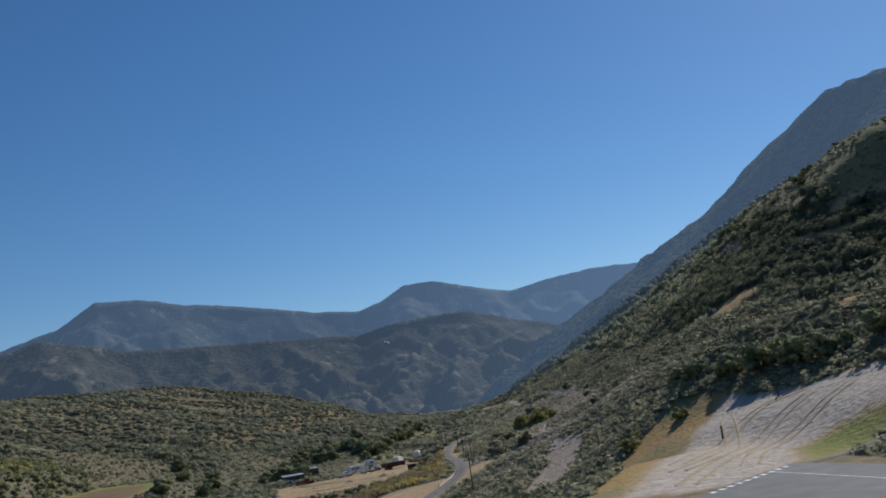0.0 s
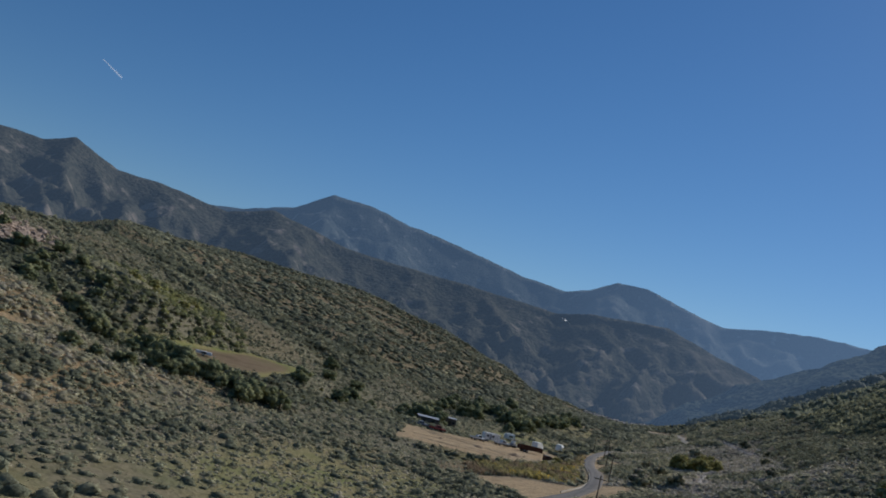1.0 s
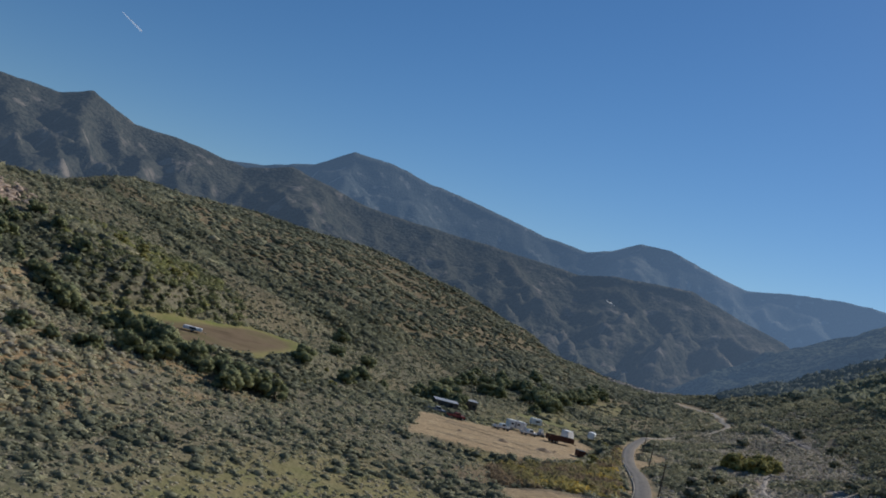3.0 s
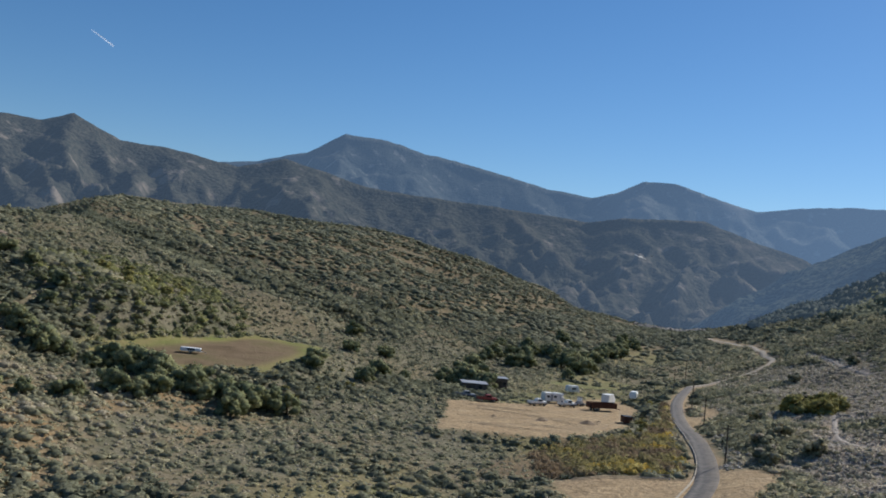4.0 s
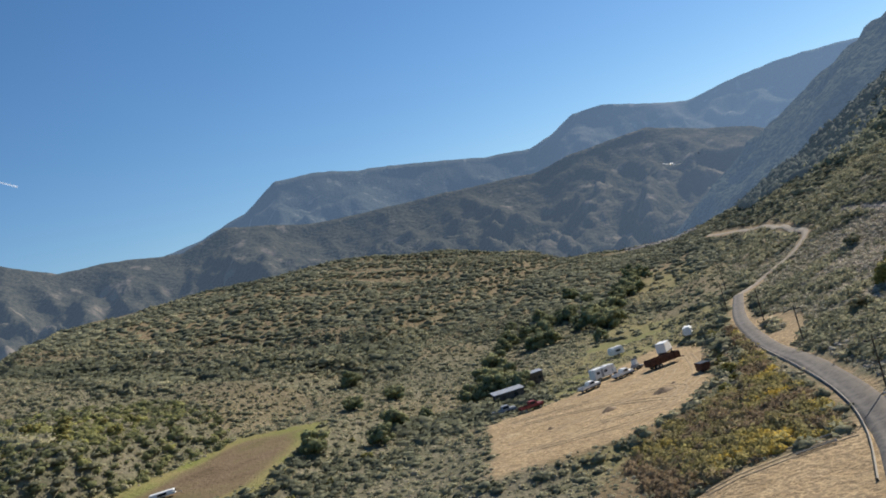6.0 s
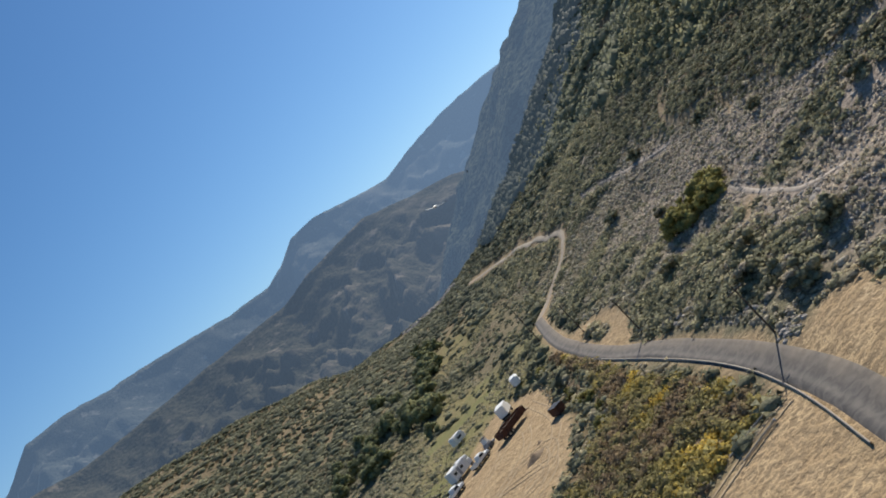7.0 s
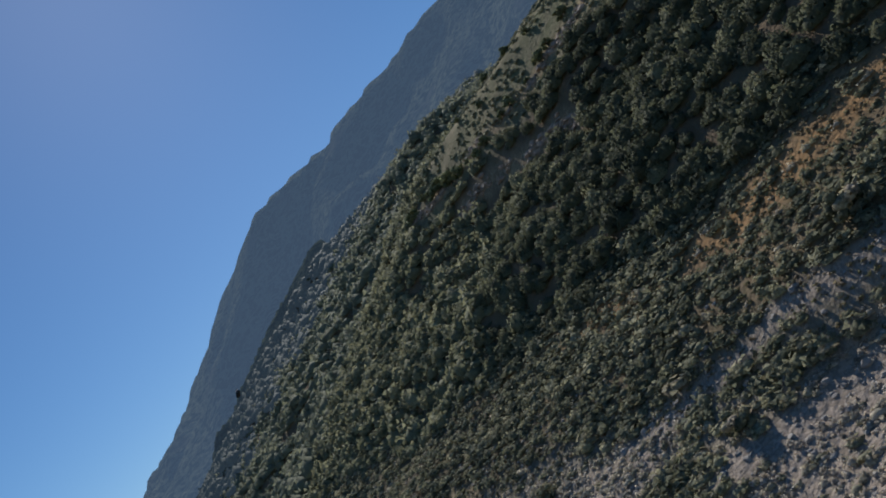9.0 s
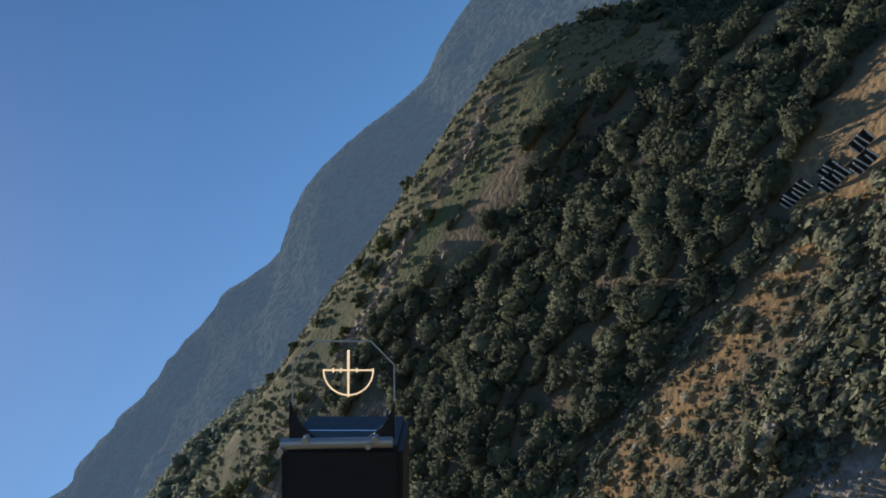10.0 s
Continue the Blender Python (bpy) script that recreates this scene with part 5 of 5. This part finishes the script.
def motorhome(x, y, turn, length, label, paint):
    p = thing("motorhome", label, "camper", at_ground(x, y, turn), "vehicles in the yard")
    body = part("body", block((2.35, length, 2.25), (0, 0, 0.6), 0.16, 0.98), paint, p)
    part("cab", block((2.1, 1.5, 1.35), (0, length / 2 + 0.65, 0.55), 0.2, 0.86), paint, p)
    part("windscreen", block((1.7, 0.05, 0.6), (0, length / 2 + 1.28, 1.15), 0.01, 0.9, pose(0, 0, 0, 22)), GLASS, p)
    part("overhang", block((2.25, 1.1, 0.75), (0, length / 2 + 0.4, 2.0), 0.16), paint, p)
    for k in (-1, 1):
        for q in (-0.3, 0.12):
            part("window", block((0.05, 0.9, 0.55), (k * 1.17, q * length, 1.6), 0.02), GLASS, body)
    part("door", block((0.05, 0.7, 1.75), (1.18, -0.08 * length, 0.75), 0.02), GREY, body)
    part("roof_vent", block((0.5, 0.5, 0.18), (0, 0.1 * length, 2.83), 0.04), GREY, p)
    for k in (-1.0, 1.0):
        for q in (-0.28 * length, length / 2 + 0.6):
            wheel((k, q, 0.4), 0.4, p)


def caravan(x, y, turn, length, label, tall=2.0):
    p = thing("caravan", label, "caravan", at_ground(x, y, turn), "vehicles in the yard")
    body = part("body", block((2.2, length, tall), (0, 0, 0.5), 0.14 * tall, 0.94), WHITE, p)
    for k in (-1, 1):
        part("window", block((0.05, 0.35 * length, 0.5), (k * 1.1, 0.1, 0.3 + 0.5 * tall), 0.02, 1, pose(0, 0, 0, 0, -k * 2)), GLASS, body)
    part("front_window", block((1.4, 0.05, 0.5), (0, length / 2 - 0.01, 0.3 + 0.5 * tall), 0.02), GLASS, body)
    part("drawbar", rod((0, length / 2, 0.5), (0, length / 2 + 1.1, 0.45), 0.06), STEEL, p)
    part("jockey_wheel", rod((0, length / 2 + 1.0, 0.0), (0, length / 2 + 1.0, 0.55), 0.05), STEEL, p)
    for k in (-1.0, 1.0):
        wheel((k, 0, 0.34), 0.34, p, 0.2)


def dump_trailer(x, y, turn):
    p = thing("dump_trailer", "long rusty brown open dump trailer parked on bare sand", "trailer", at_ground(x, y, turn), "vehicles in the yard")
    part("floor", block((2.3, 8.4, 0.18), (0, 0, 0.85), 0.03), RUST, p)
    for k in (-1, 1):
        side = part("side_wall", block((0.1, 8.4, 1.25), (k * 1.12, 0, 1.0), 0.02), RUST, p)
        for q in range(7):
            part("rib", block((0.1, 0.14, 1.2), (k * 1.2, -3.9 + 1.3 * q, 1.0), 0.02), RUST, side)
    part("front_wall", block((2.3, 0.1, 1.25), (0, 4.2, 1.0), 0.02), RUST, p)
    part("tailboard", block((2.3, 0.1, 1.1), (0, -4.2, 1.0), 0.02), RUST, p)
    part("load", block((2.05, 7.6, 0.55), (0, 0, 1.35), 0.2, 0.8), PALE, p, "heap of pale sand")
    part("drawbar", rod((0, 4.2, 0.8), (0, 6.0, 0.55), 0.1), RUST, p)
    for k in (-1.0, 1.0):
        for q in (-2.6, -1.6):
            wheel((k, q, 0.48), 0.48, p, 0.3)


def box_truck(x, y, turn, label):
    p = thing("box_truck", label, "truck", at_ground(x, y, turn), "vehicles in the yard")
    part("chassis", block((1.8, 6.2, 0.3), (0, 0, 0.6), 0.05), BLACK, p)
    part("box", block((2.3, 4.0, 2.2), (0, -0.9, 0.9), 0.06), WHITE, p)
    cab = part("cab", block((2.1, 1.7, 1.7), (0, 2.15, 0.6), 0.18, 0.88), WHITE, p)
    part("windscreen", block((1.6, 0.05, 0.7), (0, 2.92, 1.4), 0.01, 0.92, pose(0, 0, 0, 12)), GLASS, cab)
    for k in (-1, 1):
        part("side_window", block((0.05, 0.8, 0.55), (k * 0.96, 2.2, 1.45), 0.01, 0.92, pose(0, 0, 0, 0, -k * 6)), GLASS, cab)
    for k in (-0.9, 0.9):
        for q in (2.1, -1.9):
            wheel((k, q, 0.45), 0.45, p, 0.3)


def steel_tank(x, y, turn):
    p = thing("steel_bin", "small dark steel bin standing on bare sand", "bin", at_ground(x, y, turn))
    part("body", block((2.0, 2.6, 1.5), (0, 0, 0.25), 0.05, 1.06), RUST, p)
    part("lid", block((2.15, 2.75, 0.1), (0, 0, 1.76), 0.02), BLACK, p)
    for k in (-0.8, 0.8):
        for q in (-1.1, 1.1):
            part("foot", block((0.15, 0.15, 0.27), (k, q, 0), 0.02), BLACK, p)


def shed(x, y, turn, w, d, h, label):
    p = thing("shed", label, "shed", at_ground(x, y, turn, 0.1))
    part("wall", block((w, d, h), (0, 0, 0), 0.03), TILE, p)
    part("roof", block((w + 0.6, d + 0.6, 0.16), (0, 0, h + 0.02), 0.03, 1.0, pose(0, 0, 0, 4)), GREY, p, "grey sheet-metal roof")
    door = part("door", block((0.9, 0.08, 2.0), (-0.2 * w, -d / 2 - 0.03, 0.05), 0.02), WOOD, p)
    part("door_handle", block((0.05, 0.06, 0.16), (-0.2 * w + 0.33, -d / 2 - 0.1, 1.05), 0.01), STEEL, door)
    part("window", block((0.9, 0.06, 0.7), (0.22 * w, -d / 2 - 0.02, 1.2), 0.02), GLASS, p)


def loader(x, y, turn):
    p = thing("loader", "small grey tracked loader parked by the trailer", "machine", at_ground(x, y, turn))
    part("body", block((1.3, 2.3, 0.8), (0, 0, 0.55), 0.1, 0.92), GREY, p)
    part("cabin", block((1.15, 1.1, 1.1), (0, 0.1, 1.3), 0.06, 0.9), WHITE, p)
    part("roof", block((1.3, 1.3, 0.1), (0, 0.1, 2.4), 0.03), BLACK, p)
    for k in (-0.8, 0.8):
        part("track", block((0.35, 2.5, 0.7), (k, 0, 0), 0.2), TYRE, p)
        part("arm", rod((k * 0.8, -0.7, 1.2), (k * 0.8, 1.8, 0.6), 0.08), GREY, p)
    part("bucket", block((1.8, 0.6, 0.5), (0, 2.0, 0.15), 0.08, 1.1), GREY, p)


pickup(27.0, 334.0, -58, WHITE, "white pickup truck parked at the edge of the sand yard")
motorhome(31.5, 343.0, -62, 5.2, "white motorhome parked in line with pickups", WHITE)
pickup(35.5, 338.5, -60, WHITE, "white pickup truck parked beside the motorhome")
loader(39.5, 343.5, -40)
dump_trailer(44.6, 338.0, -66)
box_truck(49.2, 353.0, -30, "white box truck behind the dump trailer")
caravan(58.6, 364.0, -20, 4.4, "small white caravan at the end of the yard")
caravan(41.5, 373.0, -70, 4.0, "white caravan under bushes behind the yard")
steel_tank(47.3, 317.5, 10)
pickup(13.5, 331.0, -75, RED, "faded red pickup truck beside the sand yard")
pickup(8.0, 336.0, -80, GREY, "grey pickup truck beside the sand yard")
shed(10.5, 352, 8, 7.0, 4.0, 2.6, "low brown shed with a grey sheet roof")
shed(19.0, 366, 12, 3.2, 3.0, 3.0, "small brown hut with a grey roof")
caravan(-61.3, 317.5, -82, 5.2, "long low white caravan standing alone in a dry field", 0.85)


def earth_heap(x, y, seed, size):
    r = np.random.default_rng(seed)
    n, rings = 18, 5
    bm = bmesh.new()
    rows = []
    for k in range(rings):
        rad = size * (1 - k / rings)
        rows.append([bm.verts.new((rad * math.cos(2 * math.pi * q / n) * r.uniform(0.85, 1.15), 0.65 * rad * math.sin(2 * math.pi * q / n) * r.uniform(0.85, 1.15), -0.2 + size * 0.42 * (k / rings) ** 0.8 * r.uniform(0.9, 1.1))) for q in range(n)])
    tip = bm.verts.new((0, 0, size * 0.36))
    for a, b in zip(rows, rows[1:]):
        for q in range(n):
            bm.faces.new((a[q], a[(q + 1) % n], b[(q + 1) % n], b[q])).smooth = True
    for q in range(n):
        bm.faces.new((rows[-1][q], rows[-1][(q + 1) % n], tip)).smooth = True
    me = bpy.data.meshes.new("earth_heap")
    bmesh.ops.recalc_face_normals(bm, faces=bm.faces)
    bm.to_mesh(me)
    bm.free()
    me.materials.append(HEAP)
    ob = new("earth_heap", me)
    ob.matrix_world = at_ground(x, y, r.uniform(0, 60))
    tagged(ob, "low heap of brown earth on the sand yard", "heap", "earth heaps in the yard")


HEAP = plain("heaped_earth", [(0.17, 0.12, 0.08), (0.28, 0.21, 0.14)], 1.2, 0.95, 0.1)
for k, (x, y, size) in enumerate(((25.3, 306, 2.2), (36.5, 309, 2.6), (14, 305, 1.4), (40, 314, 1.2))):
    earth_heap(x, y, 300 + k, size)


# ---- framed panels on the cleared bench ----
def panel_rack(x, y, turn, bays, lean):
    p = thing("panel_rack", "row of dark panels with white uprights on a cleared slope", "rack", at_ground(x, y, turn, 0.05), "panel racks on the bench")
    for k in range(bays):
        part("panel", block((0.58, 0.06, 1.05), (k * 0.6, 0, 0.1), 0.01, 1.0, pose(0, 0, 0, lean)), BLACK, p)
    for k in range(bays + 1):
        part("upright", block((0.13, 0.1, 0.95 + 0.2 * (k % 3)), (k * 0.6 - 0.3, -0.14, -0.05), 0.02, 1.0, pose(0, 0, 0, lean + 4 * (k % 3), 5 * (k % 2))), WHITE, p, "white painted upright")
    part("top_rail", block((bays * 0.6 + 0.1, 0.08, 0.07), ((bays - 1) * 0.3, -0.02 - 1.1 * math.sin(radians(lean)), 1.12), 0.01), BLACK, p)
    part("foot_rail", block((bays * 0.6 + 0.1, 0.16, 0.12), ((bays - 1) * 0.3, -0.02, 0.0), 0.02), BLACK, p)


panel_rack(114.9, 228.3, 222, 6, 10)
panel_rack(112.0, 225.6, 224, 5, 6)
panel_rack(112.9, 224.6, 226, 3, 12)
panel_rack(110.0, 223.2, 228, 4, 8)
panel_rack(111.4, 221.6, 236, 3, 8)


# ---- rocks ----
OUTCROP = plain("pink_tan_rock", [(0.27, 0.20, 0.145), (0.46, 0.35, 0.265)], 0.6, 0.9, 0.06)


def boulders(name, label, x, y, radius, seed, mat=STONE):
    """Loose stones as one object: rough lumps of twenty faces."""
    r = np.random.default_rng(seed)
    g = (1 + 5**0.5) / 2
    base = np.array([(-1, g, 0), (1, g, 0), (-1, -g, 0), (1, -g, 0), (0, -1, g), (0, 1, g), (0, -1, -g), (0, 1, -g), (g, 0, -1), (g, 0, 1), (-g, 0, -1), (-g, 0, 1)]) / 1.9
    tri = np.array([(0, 11, 5), (0, 5, 1), (0, 1, 7), (0, 7, 10), (0, 10, 11), (1, 5, 9), (5, 11, 4), (11, 10, 2), (10, 7, 6), (7, 1, 8), (3, 9, 4), (3, 4, 2), (3, 2, 6), (3, 6, 8), (3, 8, 9), (4, 9, 5), (2, 4, 11), (6, 2, 10), (8, 6, 7), (9, 8, 1)])
    n = len(x)
    v = base[None] * r.uniform(0.7, 1.25, (n, 12, 1)) * radius[:, None, None] * np.stack([r.uniform(0.8, 1.4, n), r.uniform(0.8, 1.4, n), r.uniform(0.5, 0.9, n)], -1)[:, None]
    a = r.uniform(0, 6.28, n)[:, None]
    p = np.stack([v[..., 0] * np.cos(a) - v[..., 1] * np.sin(a) + x[:, None], v[..., 0] * np.sin(a) + v[..., 1] * np.cos(a) + y[:, None], v[..., 2] + ground_z(x, y)[:, None]], -1)
    f = tri[None] + 12 * np.arange(n)[:, None, None]
    ob = new(name, mesh_of(name, p.reshape(-1, 3), f.reshape(-1, 3), mat, False))
    return tagged(ob, label, "stones", kind="stuff")


x, y = sown(40, 140, 190, 400, 1.5, rng)
s = across(x, y)
keep = (s > 62) & (s < 104) & (fbm(x + 0.6 * y, y * 0.4, 18, 3, 41) > 0.44) & (rng.uniform(size=len(x)) < 0.8)
boulders("scree_stones", "loose grey stones scattered over the slope", x[keep], y[keep], rng.uniform(0.12, 0.4, keep.sum()), 11)
for line, wide in WASH_LINES:
    k = rng.integers(0, len(line), 9 * len(line))
    x, y = line[k, 0] + rng.normal(0, wide + 0.6, len(k)), line[k, 1] + rng.normal(0, wide + 0.6, len(k))
    boulders("wash_rubble", "grey-brown rubble strewn along a stony strip of the slope", x, y, rng.uniform(0.08, 0.34, len(k)) * rng.choice([1.0, 1.0, 1.7], len(k)), 16)
for line, reach in ((CREST_LINE, 0.8), (LEDGE_LINE, 0.6), (STEP_LINE, 0.5)):
    line = spline(line[::2], 0.5)
    k = rng.integers(0, len(line), 2 * len(line))
    x, y = line[k, 0] + rng.normal(0, reach, len(k)), line[k, 1] + rng.normal(0, reach, len(k))
    keep = fbm(x, y, 7, 2, 81) > 0.4
    boulders("ledge_rocks", "warm tan rock ledge along the wooded shoulder", x[keep], y[keep], rng.uniform(0.25, 1.0, keep.sum()), 17, OUTCROP)
x, y = rng.normal(-137, 6, 230), rng.normal(337, 9, 230)
boulders("outcrop_stones", "pinkish tan rock outcrop among dark bushes", x, y, rng.uniform(0.4, 1.7, 230), 12, OUTCROP)
x, y = rng.uniform(180, 240, 220), rng.normal(935, 9, 220)
boulders("wash_stones", "pale boulders in the dry wash at the canyon mouth", x, y, rng.uniform(0.8, 2.6, 220), 13)
x, y = rng.uniform(0, 1, 130), rng.normal(0, 1.0, 130)
boulders("verge_stones", "pale stones along the inner road verge", 55.5 + 9 * x + y, 258 + 42 * x, rng.uniform(0.15, 0.6, 130), 14)


x, y = rng.normal(51.6, 0.9, 45), rng.normal(250.6, 0.9, 45)
boulders("tipped_stones", "heap of white rubble tipped at a utility pole foot", x, y, rng.uniform(0.12, 0.45, 45), 15)


def drain_pipe(line):
    """A pale pipe lying down the bank."""
    pts = [Vector((x, y, float(ground_z(x, y)) + 0.3)) for x, y in spline(line, 1.0)[:, :2]]
    bm = bmesh.new()
    for a, b in zip(pts, pts[1:]):
        rod(a, b, 0.11, 0.11, 8, bm)
    p = thing("drain_pipe", "pale plastic drain pipe lying down the roadside bank", "pipe", Matrix(), "drain pipes on the bank")
    part("pipe", bm, PALE, p)
    part("pipe_mouth", rod(pts[0], pts[0] + (pts[1] - pts[0]) * 0.25, 0.16, 0.16, 10), GREY, p, "grey pipe collar")


drain_pipe([(40.6, 245.9), (38.5, 246.3), (35.2, 246.8)])
drain_pipe([(39.6, 243.2), (37.8, 243.5), (34.8, 243.9)])


# ---- road kerb ----
edge_line = spline([(36.4, 228), (40.7, 237.2), (43.8, 244.7), (47, 254.5), (50.4, 268.5), (52.8, 282), (57.2, 311)], 2.0)
strip("kerb", edge_line, 0.14, PALE, "low pale kerb along the outer road edge", "kerb", 0.34, 5)


# ---- vapour trail ----
def vapour_trail():
    a, b = [Vector((0, 108, 50)) + 4400 * Vector((math.sin(radians(az)) * math.cos(radians(el)), math.cos(radians(az)) * math.cos(radians(el)), math.sin(radians(el)))) for az, el in ((-23.75, 12.95), (-22.4, 12.25))]
    me = bpy.data.meshes.new("vapour_trail")
    bm = rod(a, b, 1.6, 4.6, 8)
    bm.to_mesh(me)
    bm.free()
    m, n, l, b = shader("ice_cloud", 1.0)
    thin = n.new("ShaderNodeBsdfTranslucent")
    thin.inputs[0].default_value = (0.92, 0.93, 0.95, 1)
    clear = n.new("ShaderNodeBsdfTransparent")
    veil = n.new("ShaderNodeMixShader")
    veil.inputs[0].default_value = 0.25
    l.new(clear.outputs[0], veil.inputs[1])
    l.new(thin.outputs[0], veil.inputs[2])
    l.new(veil.outputs[0], n["Material Output"].inputs[0])
    me.materials.append(m)
    tagged(new("vapour_trail", me), "thin short white vapour trail in clear blue sky", "vapour trail")


vapour_trail()


# ---- model aeroplanes ----
def model_plane(m):
    p = thing("model_aeroplane", "small white and dark model aeroplane flying over the valley", "aeroplane", m)
    part("fuselage", lathe([(-0.95, 0.03), (-0.5, 0.09), (0.0, 0.14), (0.5, 0.14), (0.75, 0.11), (0.82, 0.05)], "Y", 16), WHITE, p)
    part("canopy", lathe([(-0.05, 0.02), (0.08, 0.09), (0.25, 0.1), (0.4, 0.03)], "Y", 12, None, (0.8, 1.0)), GLASS, p).location = (0, 0, 0.1)
    for k in (-1, 1):
        w = part("wing", block((1.05, 0.36, 0.05), (k * 0.6, 0.15, -0.05), 0.02, 0.9, pose(0, 0, 0, 0, -k * 5)), WHITE, p)
        part("wing_tip", block((0.12, 0.3, 0.045), (k * 1.16, 0.14, -0.01 + 0.05), 0.02), BLACK, w)
        part("tailplane", block((0.36, 0.18, 0.03), (k * 0.2, -0.85, 0.02), 0.01), WHITE, p)
    part("fin", block((0.03, 0.22, 0.3), (0, -0.85, 0.02), 0.01, 0.7), BLACK, p)
    part("spinner", lathe([(0.8, 0.06), (0.88, 0.045), (0.93, 0.01)], "Y", 12), WHITE, p)


model_plane(pose(33.2, 252.2, 58.6, 2, 20, -30))


# ---- gunsight ----
def reflector_sight(m):
    """The sight on the nose of the flying model, as it stands at the end of the flight: x right, y up, z back."""
    p = thing("reflector_gunsight", "black gunsight box with clear glass and an amber reticle", "gunsight", m)
    navy, n, l, b = shader("black_anodised_metal", 0.5)
    b.inputs["Base Color"].default_value = (0.012, 0.015, 0.022, 1)
    clear, n, l, b = shader("sight_glass", 0.02)
    b.inputs["Transmission Weight"].default_value, b.inputs["IOR"].default_value = 1.0, 1.12
    b.inputs["Base Color"].default_value = (0.86, 0.9, 0.93, 1)
    # glint along the glass edge, put in as a pale colour
    edge_glint = plain("painted_edge_glint", [(0.5, 0.54, 0.58), (0.7, 0.73, 0.76)], 60.0, 0.35)
    amber, n, l, b = shader("lit_reticle", 0.5)
    b.inputs["Emission Color"].default_value, b.inputs["Emission Strength"].default_value = (1.0, 0.66, 0.34, 1), 0.9
    box = part("sight_box", block((0.063, 0.085, 0.16), (-0.0525, -0.262, -0.50), 0.003, 1.0, pose(0, 0, 0, -90)), navy, p, "black gunsight box")
    part("top_bar", rod((-0.083, -0.0995, -0.452), (-0.026, -0.0985, -0.452), 0.0028, None, 12), STEEL, box)
    for x, y in ((-0.0825, -0.1025), (-0.070, -0.0968), (-0.0345, -0.0966), (-0.038, -0.0998)):
        part("screw", rod((x, y, -0.447), (x, y, -0.455), 0.0017, None, 12), STEEL, box)
    cx, cy, w, h, c, z = -0.0532, -0.0728, 0.0270, 0.0236, 0.0125, -0.470
    eight = [(-w, -h), (w, -h), (w, h - c), (w - c, h), (-w + c, h), (-w, h - c)]

    def plate(shape, z0, z1):
        bm = bmesh.new()
        a = [bm.verts.new((cx + x, cy + y, z0)) for x, y in shape]
        b = [bm.verts.new((cx + x, cy + y, z1)) for x, y in shape]
        k = len(shape)
        bm.faces.new(a)
        bm.faces.new(b[::-1])
        for i in range(k):
            bm.faces.new((a[i], a[(i + 1) % k], b[(i + 1) % k], b[i]))
        return bm

    glass = part("sight_glass", plate(eight, z, z - 0.002), clear, p, "clear six-sided glass plate")
    bm = bmesh.new()
    for (ax, ay), (bx, by) in zip(eight[1:], eight[2:] + eight[:1]):
        rod((cx + ax, cy + ay, z - 0.001), (cx + bx, cy + by, z - 0.001), 0.0004, None, 6, bm)
    part("glass_edge", bm, edge_glint, glass, "glass edge with its pale glint painted on")
    for k in (-1, 1):
        ear = [(k * w * 1.02, -h - 0.003), (k * w * 1.02, -h + 0.017), (k * w * 0.93, -h + 0.010), (k * w * 0.80, -h + 0.004), (k * w * 0.5, -h - 0.003)]
        part("bracket", plate(ear, z + 0.006, z + 0.003), navy, p)
    bm = bmesh.new()
    rx, ry, rr = -0.0503, -0.0643, 0.0131
    arc = [(rx + rr * math.cos(a), ry + rr * math.sin(a)) for a in np.radians(np.linspace(178, 364, 26))]
    for (ax, ay), (bx, by) in zip(arc, arc[1:]):
        rod((ax, ay, z + 0.0012), (bx, by, z + 0.0012), 0.00042, None, 6, bm)
    rod((rx, ry - rr - 0.001, z + 0.0012), (rx, ry + 0.0105, z + 0.0012), 0.00055, 0.0007, 6, bm)
    rod((rx - rr, ry, z + 0.0012), (rx + rr, ry, z + 0.0012), 0.00042, None, 6, bm)
    for k in (-0.008, -0.004, 0.0045):
        rod((rx + k, ry - 0.0012, z + 0.0012), (rx + k, ry + 0.0012, z + 0.0012), 0.0004, None, 6, bm)
    part("reticle", bm, amber, glass, "glowing amber ring and cross")


reflector_sight(look((31.3, 236.35, 58.0), (50.55, 239.99, 61.99), -47.4))
